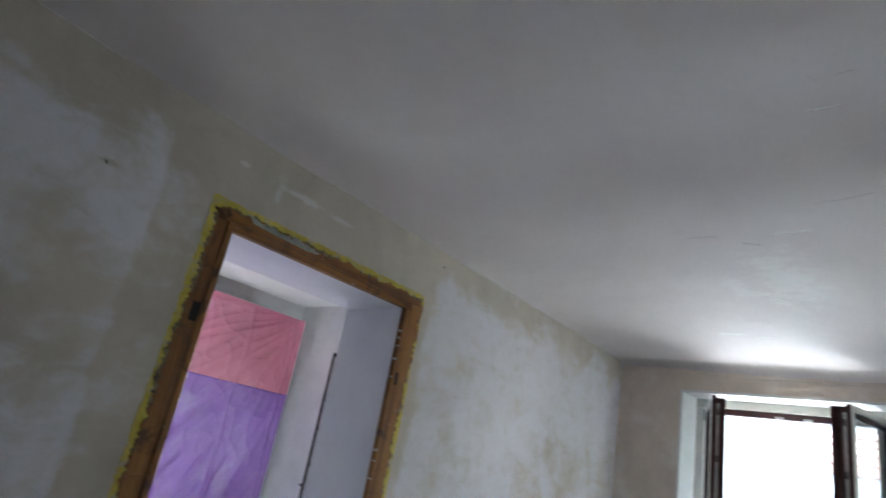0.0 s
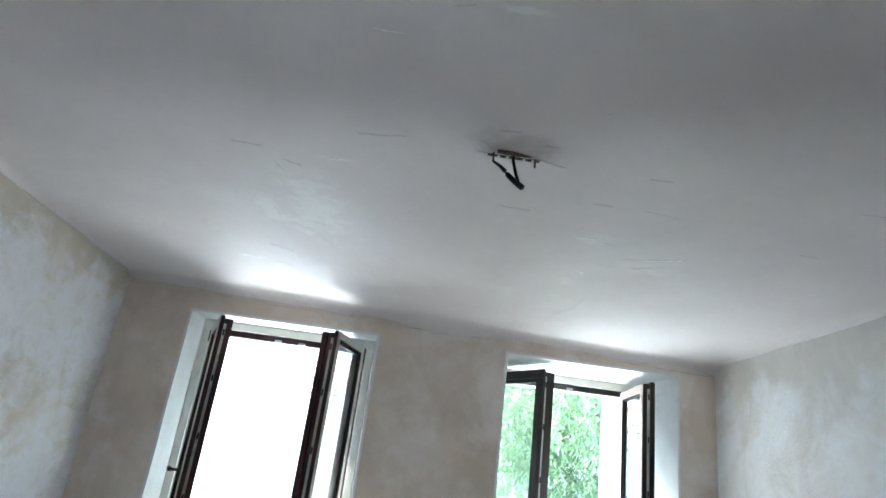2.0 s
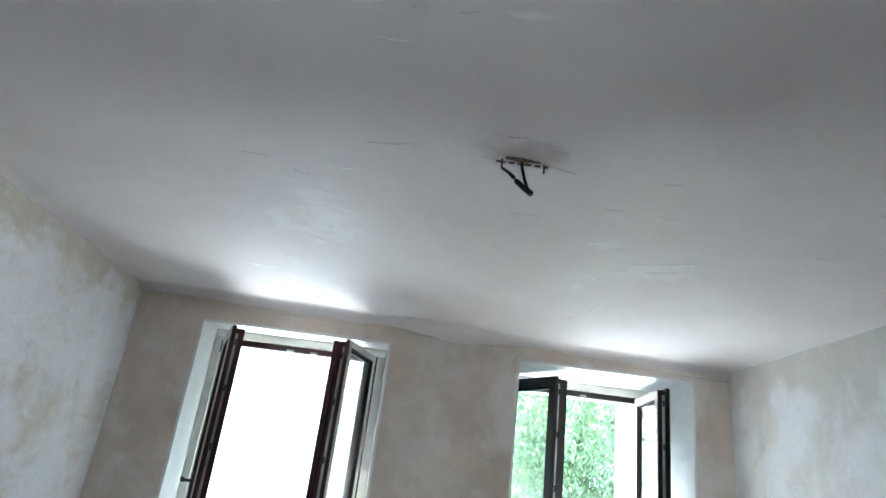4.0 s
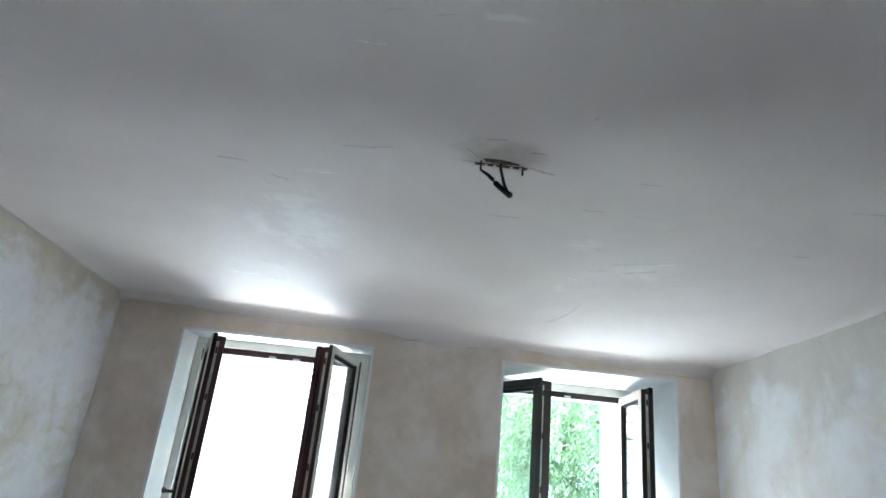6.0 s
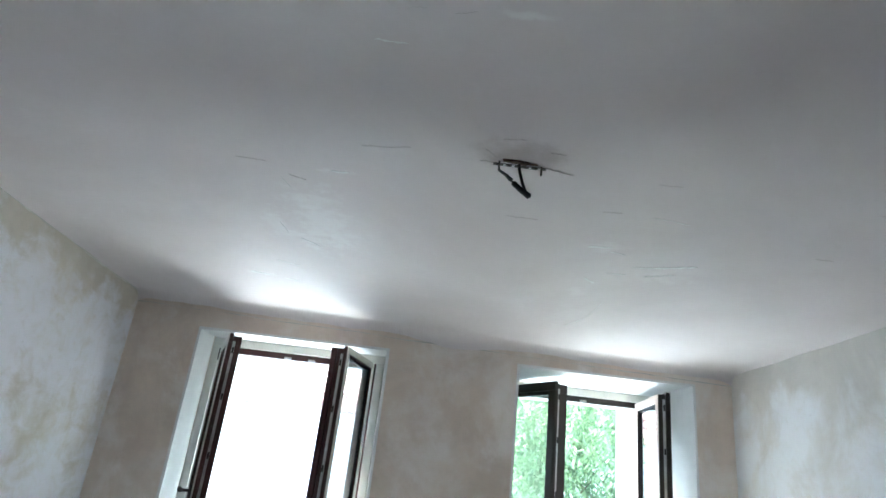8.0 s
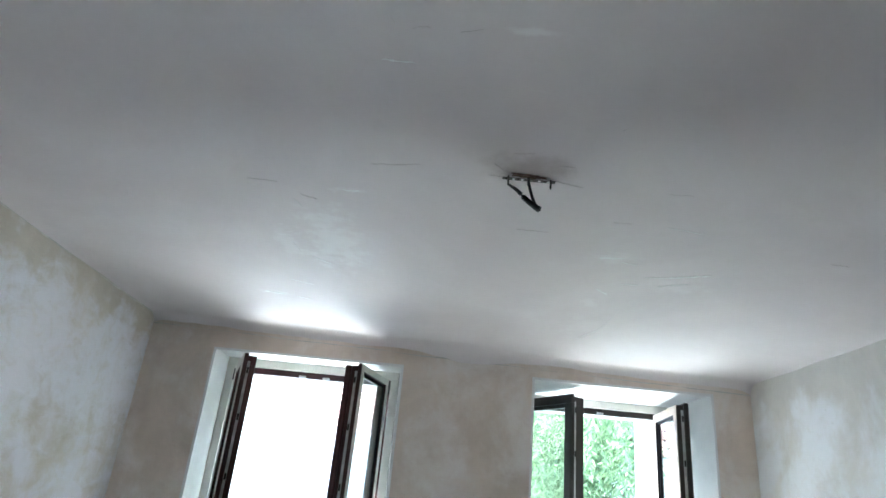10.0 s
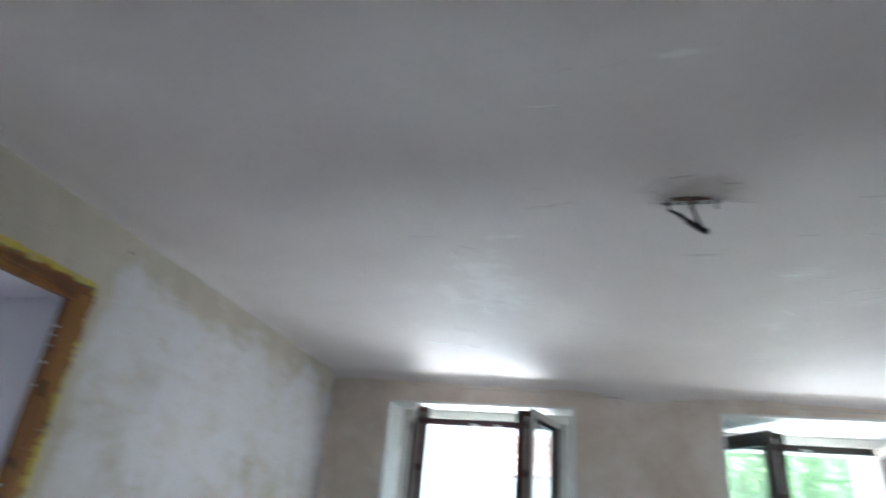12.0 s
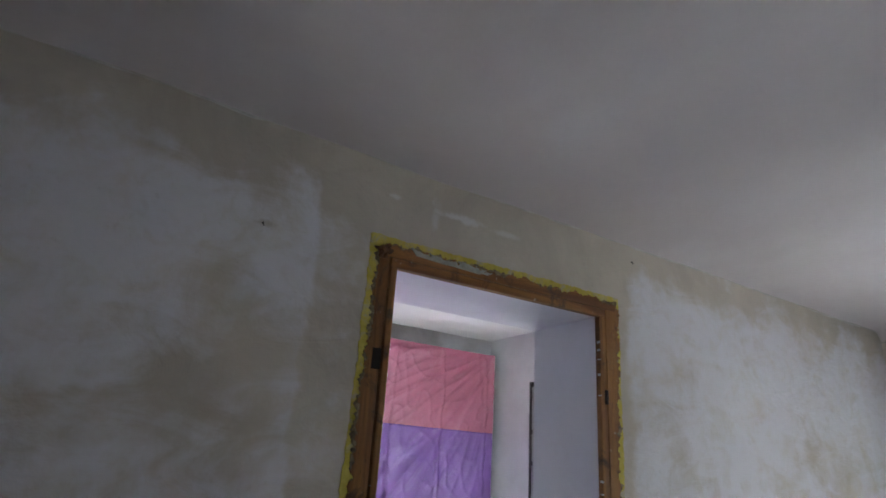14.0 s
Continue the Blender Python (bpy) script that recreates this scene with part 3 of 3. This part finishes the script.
        y = D0 + 0.0 if k % 2 else D1 - 0.0
        s = -1 if k % 2 else 1
        part("paint_flake", boxes((XW - 0.012, XW + 0.002, y - 0.004 * (s < 0), y + 0.004 * (s > 0) + 0.0005, z, z + rng.uniform(0.003, 0.010))), M_WHITE, root)
    return root


build_door_frame()


# ---------------------------------------------------------------- plastic film and batten in the next room
def film_depth(y, z, y0, y1):
    """How far the crumpled film stands off its batten: folds that fan out from its top corner, pleats and small creases."""
    a, r = math.atan2(2.85 - z, 3.80 - y), math.hypot(2.85 - z, 3.80 - y)
    warp = 0.05 * noise.noise(Vector((y * 1.6, 7.0, z * 1.6)))
    fan = 1 - abs(noise.noise(Vector(((a + warp) * 5.2, 1.0, r * 0.25))))
    fine = 1 - abs(noise.noise(Vector(((a + warp) * 15.0, 4.0, r * 0.8))))
    crumple = 1 - abs(noise.noise(Vector((y * 5.0 + z * 2.0, 9.0, z * 3.0 - y * 2.0))))
    d = min(1.0, r / 0.7) * (0.026 * fan**5 + 0.012 * fine**5) + 0.010 * crumple**10 + 0.012 * noise.noise(Vector((y * 2.0, 1.0, z * 1.1)))
    for yy, much in ((2.42, 0.011), (2.95, 0.020), (3.46, 0.016)):
        d += much * math.exp(-(((y - yy) - 0.014 * math.sin(z * 5 + yy)) / 0.015) ** 2)
    edge = min(1.0, (y - y0) / 0.12, 0.35 + (y1 - y) / 0.10, (2.6 - z) / 0.06)
    # the free side edge curls forward
    return 0.012 + max(0.0, edge) * max(-0.008, d) + 0.045 * max(0.0, 1 - (y1 - y) / 0.09) ** 2


def build_film(name, material, z0, z1, y0, y1, x, label):
    bm = bmesh.new()
    ny, nz = 150, 110
    grid = []
    for j in range(nz + 1):
        row = []
        for i in range(ny + 1):
            u, v = i / ny, j / nz
            y, z = y0 + (y1 - y0) * u, z0 + (z1 - z0) * v
            row.append(bm.verts.new((x + film_depth(y, z, y0, y1), y, z)))
        grid.append(row)
    for a, b in zip(grid, grid[1:]):
        for i in range(ny):
            bm.faces.new((a[i], a[i + 1], b[i + 1], b[i]))
    ob = mesh_object(name, bm, material, smooth=True)
    thick = ob.modifiers.new("thickness", "SOLIDIFY")
    thick.thickness = 0.0006
    return tagged(ob, label, "plastic sheet", group="film on the batten")


build_film("plastic_sheet", M_PINK, 1.80, 2.612, 1.7, 3.55, XFILM, "crumpled pink translucent plastic sheet hung from a batten")
build_film("plastic_sheet", M_VIOLET, 0.05, 1.83, 1.7, 3.55, XFILM + 0.0013, "crumpled violet translucent plastic sheet hung below the pink one")
sheet_batten = mesh_object("batten", boxes((XFILM - 0.034, XFILM - 0.002, 1.72, 3.50, 2.560, 2.604), (X2W, XFILM - 0.036, 1.90, 1.95, 2.562, 2.602), (X2W, XFILM - 0.036, 3.28, 3.33, 2.562, 2.602), bevel=0.003), M_TIMBER_H)
tagged(sheet_batten, "plain timber batten that carries the plastic sheets", "batten")


# ---------------------------------------------------------------- windows
def build_sash(parent, hinge_x, yf, w, angle, side, face_in, face_out, bottom, top, handle, d, st=0.052, cover=0.0, weather=None):
    """side 1: hinged at its left; -1: at its right. angle: degrees it stands open into the room."""
    h = top - bottom
    m = Matrix.Translation((hinge_x, yf, bottom)) @ Matrix.Rotation(radians(-angle * side), 4, "Z") @ Matrix.Diagonal((side, 1, 1, 1))

    def put(name, bm, material, owner, label=""):
        bm.transform(m)
        if side < 0:
            bmesh.ops.reverse_faces(bm, faces=bm.faces[:])
        return part(name, bm, material, owner, label)

    # weather half, dark overlapping body and a thin painted room face
    o = 0.012

    def ring(a, b, y0, y1, lap):
        lo, wi = -lap, st - lap
        return boxes((lo, w + lap, y0, y1, lo, wi), (lo, w + lap, y0, y1, h - wi, h + lap), (lo, wi, y0, y1, wi, h - wi), (w - wi, w + lap, y0, y1, wi, h - wi), bevel=b)

    leaf = put("sash", ring(0, 0.003, 0.028, d, 0.0), face_out, parent)
    if cover:
        put("meeting_strip", boxes((w - st, w + 0.012, d + 0.0005, d + cover, 0, h), bevel=0.004), face_out, leaf, "dark brown cover strip on the meeting edge")
    if weather:
        put("weather_face", ring(0, 0.002, d + 0.0005, d + 0.005, -0.001), weather, leaf, "sun-bleached pinkish weather face")
    put("lipping", ring(0, 0.003, 0.0065, 0.0275, o), face_out, leaf)
    put("inner_face", ring(0, 0.002, 0.0, 0.006, o - 0.002), face_in, leaf)
    g = 0.011
    p = d - 0.030 if weather else 0.016
    put("gasket", boxes((st - 0.002, w - st + 0.002, p, p + 0.018, st - 0.002, st + g), (st - 0.002, w - st + 0.002, p, p + 0.018, h - st - g, h - st + 0.002), (st - 0.002, st + g, p, p + 0.018, st, h - st), (w - st - g, w - st + 0.002, p, p + 0.018, st, h - st)), M_GASKET, leaf, "black rubber gasket")
    pane = put("pane", boxes((st + 0.001, w - st - 0.001, p + 0.002, p + 0.006, st + 0.001, h - st - 0.001)), M_GLASS, leaf, "clear glass pane")
    pane.visible_shadow = False
    second = put("pane", boxes((st + 0.001, w - st - 0.001, p + 0.012, p + 0.016, st + 0.001, h - st - 0.001)), M_GLASS, leaf, "clear glass pane")
    second.visible_shadow = False
    put("lock_rail", boxes((w + 0.0005, w + 0.006, 0.030, 0.044, 0.05, h - 0.03)), M_STEEL, leaf, "zinc-plated espagnolette rail")
    for z in (0.25, 0.55, 0.85, 1.1):
        put("lock_cam", boxes((w + 0.006, w + 0.011, 0.032, 0.042, z, z + 0.035), bevel=0.002), M_GASKET, leaf, "small dark locking cam")
    put("hinge", boxes((-0.026, -0.006, -0.006, 0.016, h - 0.075, h - 0.005), bevel=0.003), M_GASKET, leaf, "dark hinge cover")
    put("hinge", boxes((-0.026, -0.006, -0.006, 0.016, 0.03, 0.10), bevel=0.003), M_GASKET, leaf, "dark hinge cover")
    if handle:
        put("handle", boxes((w - 0.045, w - 0.02, -0.010, 0.0, 0.34, 0.44), (w - 0.040, w - 0.025, -0.05, -0.010, 0.385, 0.400), (w - 0.150, w - 0.023, -0.064, -0.046, 0.382, 0.402), bevel=0.003), M_DARKSTEEL, leaf, "dark metal lever handle")


def build_window(name, x0, x1, yf, label, face_in, face_out, left, right, head_z, handle, weather=None, sill=SILL, top=WTOP, inset=0.0):
    root = structure(new(name), label, "window")
    fw = 0.052
    part("window_frame", boxes((x0 + 0.003, x1 - 0.003, yf, yf + 0.07, head_z + 0.037, top - 0.003), (x0 + 0.003, x0 + fw, yf, yf + 0.07, sill + 0.004, head_z + 0.036), (x1 - fw, x1 - 0.003, yf, yf + 0.07, sill + 0.004, head_z + 0.036), (x0 + fw, x1 - fw, yf, yf + 0.07, sill + 0.004, sill + 0.06), bevel=0.003), M_CREAM, root, "cream painted fixed frame")
    part("rebate", boxes((x0 + fw, x1 - fw, yf + 0.02, yf + 0.068, head_z, head_z + 0.036), (x0 + fw + 0.0005, x0 + fw + 0.016, yf + 0.02, yf + 0.068, sill + 0.06, head_z - 0.0005), (x1 - fw - 0.016, x1 - fw - 0.0005, yf + 0.02, yf + 0.068, sill + 0.06, head_z - 0.0005), bevel=0.002), face_out, root, "dark brown rebate of the frame")
    mid = (x0 + x1) / 2
    for dx in (-0.09, 0.06):
        part("strike_plate", boxes((mid + dx, mid + dx + 0.045, yf + 0.012, yf + 0.0195, head_z + 0.002, head_z + 0.014), bevel=0.002), M_STEEL, root, "small bright strike plate")
    build_sash(root, x0 + fw - 0.012 + inset, yf - 0.028, left[0], left[1], 1, face_in, face_out, sill + 0.07, left[2], handle, *left[3:])
    build_sash(root, x1 - fw + 0.012 - inset, yf - 0.028, right[0], right[1], -1, face_in, face_out, sill + 0.07, right[2], False, *right[3:], weather=weather)


build_window("window_1", *W1[2:], "double casement window with both cream and dark brown sashes open inwards", M_CREAM, M_BROWN, (0.48, 69, 2.088, 0.075), (0.47, 76, 2.088, 0.066, 0.036, 0.034), 2.068, True, inset=0.024)
build_window("window_2", *W2[2:], "deep set double casement window with both dark sashes open inwards", M_BLACK, M_BLACK, (0.54, 61, 2.088, 0.11), (0.52, 84.5, 2.088, 0.068), 2.066, False, M_BLEACHED)
build_window("window_3", N0, N1, 3.78, "casement window of the next room with dark sashes open inwards", M_BLACK, M_BLACK, (0.50, 85, 2.21, 0.075), (0.48, 80, 2.21, 0.075), 2.19, True, None, NSILL, NTOP)


# ---------------------------------------------------------------- ceiling fixing
def build_ceiling_fixing():
    root = tagged(new("ceiling_light_fixing"), "bare ceiling light fixing with bracket strip and a hanging black cable", "ceiling fixing")
    cx, cy = 0.224, 1.540
    z = ceiling_surface(cx, cy) + 0.001
    bm = bmesh.new()
    rim = []
    for n in range(36):
        a = 2 * math.pi * n / 36
        r = 1 + 0.5 * noise.noise(Vector((math.cos(a) * 2.4, math.sin(a) * 2.4, 3.0)))
        x, y = cx - 0.004 + 0.050 * r * math.cos(a), cy - 0.010 + 0.010 * r * math.sin(a)
        rim.append([bm.verts.new((x, y, ceiling_surface(x, y) + h)) for h in (-0.0016, 0.02)])
    bm.faces.new([v[0] for v in rim])
    for a, b in zip(rim, rim[1:] + rim[:1]):
        bm.faces.new((a[0], b[0], b[1], a[1]))
    bmesh.ops.recalc_face_normals(bm, faces=bm.faces[:])
    part("torn_plaster", bm, M_TORN, root, "brown torn plaster round the bracket")
    part("bracket", boxes((cx - 0.075, cx + 0.075, cy - 0.006, cy + 0.006, z - 0.010, z - 0.0075), bevel=0.0006), M_DARKSTEEL, root, "perforated dark steel bracket strip")
    for n, dx in enumerate((-0.066, -0.047, -0.034, -0.022, 0.012, 0.026, 0.041, 0.052)):
        part("clip", boxes((cx + dx, cx + dx + 0.007, cy - 0.0075, cy + 0.002, z - 0.0112, z - 0.0102)), M_STEEL if n % 2 else M_HOLE, root)
    for dx in (-0.058, 0.062):
        part("bolt", tube([(cx + dx, cy, z + 0.012), (cx + dx, cy, z - 0.030)], 0.0028, 8), M_DARKSTEEL, root)
    part("cable", tube([(cx - 0.002, cy, z + 0.01), (cx, cy, z - 0.02), (cx + 0.010, cy - 0.002, z - 0.06), (cx + 0.022, cy - 0.004, z - 0.092)], 0.0045, 8), M_CABLE, root)
    part("connector", tube([(cx + 0.032, cy - 0.004, z - 0.100), (cx + 0.022, cy - 0.003, z - 0.093), (cx + 0.004, cy - 0.003, z - 0.080), (cx - 0.014, cy - 0.002, z - 0.064), (cx - 0.024, cy, z - 0.052)], 0.0095, 8, 0.75), M_CABLE, root, "black cable connector")
    part("cable_tail", tube([(cx - 0.020, cy, z - 0.055), (cx - 0.036, cy + 0.001, z - 0.040), (cx - 0.058, cy + 0.002, z - 0.026)], 0.0062, 8, 0.6), M_CABLE, root)
    part("wire_end", tube([(cx + 0.018, cy - 0.003, z - 0.096), (cx + 0.036, cy - 0.004, z - 0.100)], 0.005, 6), M_CABLE, root)


build_ceiling_fixing()


def hairline(name, points, width, seed, material, label, category):
    """A thin mark that runs over the ceiling."""
    bm = bmesh.new()
    rows = []
    n = 28
    for k in range(n + 1):
        s = k / n * (len(points) - 1)
        i = min(int(s), len(points) - 2)
        p = Vector(points[i]).lerp(Vector(points[i + 1]), s - i)
        p = p + Vector((0.004 * wavy(k, 0.17, seed), 0.005 * wavy(k, 0.19, seed + 5)))
        w = width * (0.18 + abs(wavy(k, 0.45, seed + 9)) * 1.3) * min(1, k / 3, (n - k) / 3)
        z = ceiling_surface(p.x, p.y)
        rows.append([bm.verts.new((p.x, p.y - w, z - 0.0012)), bm.verts.new((p.x, p.y + w, z - 0.0012)), bm.verts.new((p.x, p.y, z + 0.006))])
    for a, b in zip(rows, rows[1:]):
        for i in range(3):
            j = (i + 1) % 3
            bm.faces.new((a[i], a[j], b[j], b[i]))
    bmesh.ops.recalc_face_normals(bm, faces=bm.faces[:])
    return structure(mesh_object(name, bm, material), label, category)


CRACKS = [
    ([(-0.229, 1.564), (-0.16, 1.557), (-0.087, 1.536)], 0.0004), ([(1.305, 1.897), (1.368, 1.895)], 0.0007), ([(-0.153, 1.015), (-0.139, 1.045)], 0.0003), ([(-0.005, 1.042), (0.042, 1.03)], 0.0003), ([(-0.106, 1.046), (-0.062, 1.039)], 0.0002),
    ([(-0.643, 1.748), (-0.546, 1.75)], 0.0003), ([(-0.487, 1.823), (-0.434, 1.847)], 0.0003), ([(-1.168, 1.991), (-1.14, 1.989)], 0.0005),
    ([(0.629, 1.553), (0.698, 1.552)], 0.0004), ([(0.161, 1.433), (0.222, 1.42)], 0.0004), ([(0.119, 1.485), (0.156, 1.521)], 0.0004),
    ([(0.294, 1.462), (0.337, 1.459)], 0.0003), ([(0.306, 1.54), (0.384, 1.559)], 0.0003), ([(0.413, 1.287), (0.422, 1.271)], 0.0004),
    ([(1.275, 1.559), (1.371, 1.546)], 0.0003), ([(0.535, 1.775), (0.597, 1.77)], 0.0003), ([(0.241, 1.90), (0.349, 1.90)], 0.0003),
    ([(0.16, 1.55), (0.11, 1.548)], 0.0003),
]
for n, (pts, wd) in enumerate(CRACKS):
    hairline("trim_crack", pts, wd, n * 3.1, M_CRACK, "thin dark hairline crack in the ceiling plaster", "crack")

# pale strokes left by the trowel
SMEARS = [
    ([(0.74, 3.13), (0.80, 2.95), (0.815, 2.75), (0.805, 2.62)], 0.010), ([(-0.34, 1.75), (-0.28, 1.752)], 0.006),
    ([(-0.88, 2.95), (-0.78, 2.96)], 0.014), ([(-0.72, 2.98), (-0.64, 3.00)], 0.007), ([(-0.60, 2.26), (-0.585, 2.36)], 0.005),
    ([(-0.54, 2.40), (-0.47, 2.46)], 0.010), ([(-0.70, 2.72), (-0.60, 2.76)], 0.004), ([(0.57, 2.07), (0.66, 2.05)], 0.016),
    ([(0.66, 2.09), (0.72, 2.10)], 0.006), ([(0.78, 2.21), (0.90, 2.17), (1.00, 2.11)], 0.013), ([(0.86, 2.28), (0.96, 2.22)], 0.006),
    ([(0.71, 2.30), (0.79, 2.29)], 0.006), ([(0.64, 2.38), (0.70, 2.43)], 0.013), ([(-0.18, 1.157), (-0.10, 1.158)], 0.004),
    ([(0.70, 1.77), (0.83, 1.79)], 0.004), ([(-0.52, 1.86), (-0.50, 1.92)], 0.006),
]
for n, (pts, wd) in enumerate(SMEARS):
    hairline("trim_smear", pts, wd, 40 + n * 2.3, M_SMEAR, "pale filler stroke on the ceiling plaster", "filler stroke")


# nails left in the west wall
for y, z in ((1.707, 2.304), (0.257, 2.088)):
    nail = mesh_object("nail", tube([(XW - 0.01, y, z), (XW + 0.006, y, z - 0.002), (XW + 0.008, y + 0.002, z - 0.010)], 0.0028, 7), M_DARKSTEEL)
    tagged(nail, "small rusty nail stuck in the plaster wall", "nail", group="nails in the wall")


# ---------------------------------------------------------------- outside
def build_house():
    root = tagged(new("house"), "white rendered house across the street with a red clay tile roof", "house")
    y0, eave, base = 14.0, 2.45, -3.2
    part("wall", boxes((-16, 14, y0, y0 + 8, base, eave + 0.04)), M_RENDER, root)
    for x in (-6.4, -3.9, -1.2, 2.0, 5.0, 8.2):
        for z in (-2.2, -0.1):
            w = part("window", boxes((x - 0.5, x + 0.5, y0 - 0.03, y0 - 0.002, z, z + 1.4), bevel=0.01), M_CREAM, root)
            part("pane", boxes((x - 0.42, x - 0.03, y0 - 0.04, y0 - 0.031, z + 0.08, z + 1.32)), M_GUTTER, w)
            part("pane", boxes((x + 0.03, x + 0.42, y0 - 0.04, y0 - 0.031, z + 0.08, z + 1.32)), M_GUTTER, w)
            part("sill", boxes((x - 0.6, x + 0.6, y0 - 0.12, y0 - 0.002, z - 0.08, z - 0.003), bevel=0.01), M_RENDER, w)
    part("gutter", tube([(-16.2, y0 - 0.42, eave + 0.06), (14.2, y0 - 0.42, eave + 0.06)], 0.05, 10), M_RENDER, root)
    bm = bmesh.new()
    slope = math.tan(radians(34))
    for r in range(16):
        ya = y0 - 0.45 + r * 0.30
        za = eave + 0.10 + r * 0.30 * slope
        for c in range(120):
            xa = -16.2 + c * 0.2535
            seg = [(0.0, 0.0), (0.06, 0.035), (0.127, 0.05), (0.19, 0.035), (0.24, 0.0)]
            lo = [bm.verts.new((xa + sx, ya, za + sz + 0.025)) for sx, sz in seg]
            hi = [bm.verts.new((xa + sx, ya + 0.34, za + 0.34 * slope + sz)) for sx, sz in seg]
            for i in range(4):
                bm.faces.new((lo[i], lo[i + 1], hi[i + 1], hi[i]))
            bm.faces.new((lo[0], lo[4], lo[3], lo[2], lo[1]))
    tagged(part("roof_tiles", bm, M_TILE, root, "rows of red clay roof tiles"), kind="stuff")
    bm = bmesh.new()
    v = [bm.verts.new(p) for p in ((-16.2, y0 - 0.42, eave + 0.05), (14.2, y0 - 0.42, eave + 0.05), (14.2, y0 + 4.4, eave + 0.05 + 4.82 * slope), (-16.2, y0 + 4.4, eave + 0.05 + 4.82 * slope), (14.2, y0 + 9, eave), (-16.2, y0 + 9, eave))]
    bm.faces.new((v[0], v[1], v[2], v[3]))
    bm.faces.new((v[3], v[2], v[4], v[5]))
    bm.faces.new((v[0], v[5], v[4], v[1]))
    bm.faces.new((v[1], v[4], v[2]))
    bm.faces.new((v[0], v[3], v[5]))
    part("roof", bm, M_RENDER, root)


build_house()


def build_tree(x, y, base, height, spread, label, seed):
    rng = random.Random(seed)
    root = tagged(new("tree"), label, "tree")
    part("trunk", tube([(x, y, base), (x + 0.05, y, base + height * 0.25), (x - 0.05, y + 0.05, base + height * 0.5), (x, y, base + height * 0.8)], 0.20, 10, 0.35), M_BARK, root, smooth=True)
    crown = bmesh.new()
    tips = []
    for k in range(54):
        a = rng.uniform(0, 2 * math.pi)
        z = base + height * rng.uniform(0.30, 0.8)
        r = spread * rng.uniform(0.55, 1.0) * (1.0 - 0.5 * max(0, (z - base) / height - 0.6))
        p0 = Vector((x, y, z))
        p1 = p0 + Vector((math.cos(a) * r * 0.5, math.sin(a) * r * 0.5, height * rng.uniform(0.08, 0.16)))
        p2 = p0 + Vector((math.cos(a) * r, math.sin(a) * r, height * rng.uniform(0.02, 0.18)))
        part("limb", tube([p0, p1, p2], 0.026, 6, 0.25), M_BARK, root)
        for s in (0.45, 0.6, 0.75, 0.9, 1.0):
            tips.append(p0.lerp(p1, s * 2) if s < 0.5 else p1.lerp(p2, s * 2 - 1))
    for tip in tips:
        for strand in range(24):
            p = tip + Vector((rng.gauss(0, 0.30), rng.gauss(0, 0.30), rng.gauss(0, 0.22)))
            lean = Vector((rng.gauss(0, 0.35), rng.gauss(0, 0.35), -1)).normalized()
            for leaf in range(18):
                p = p + lean * 0.045
                ang = rng.uniform(0, 2 * math.pi)
                out = Vector((math.cos(ang), math.sin(ang), rng.uniform(-1.8, -0.2))).normalized()
                ln, wd = rng.uniform(0.075, 0.13), rng.uniform(0.010, 0.017)
                cross = out.cross(Vector((rng.gauss(0, 1), rng.gauss(0, 1), rng.gauss(0, 1)))).normalized()
                q = [p, p + out * ln * 0.45 + cross * wd, p + out * ln, p + out * ln * 0.45 - cross * wd]
                crown.faces.new([crown.verts.new(c) for c in q])
    part("crown", crown, M_LEAF, root, "light green drooping foliage with gaps")


build_tree(3.5, 9.2, -3.2, 7.6, 2.5, "broad leafy green tree with drooping foliage on the street", 11)
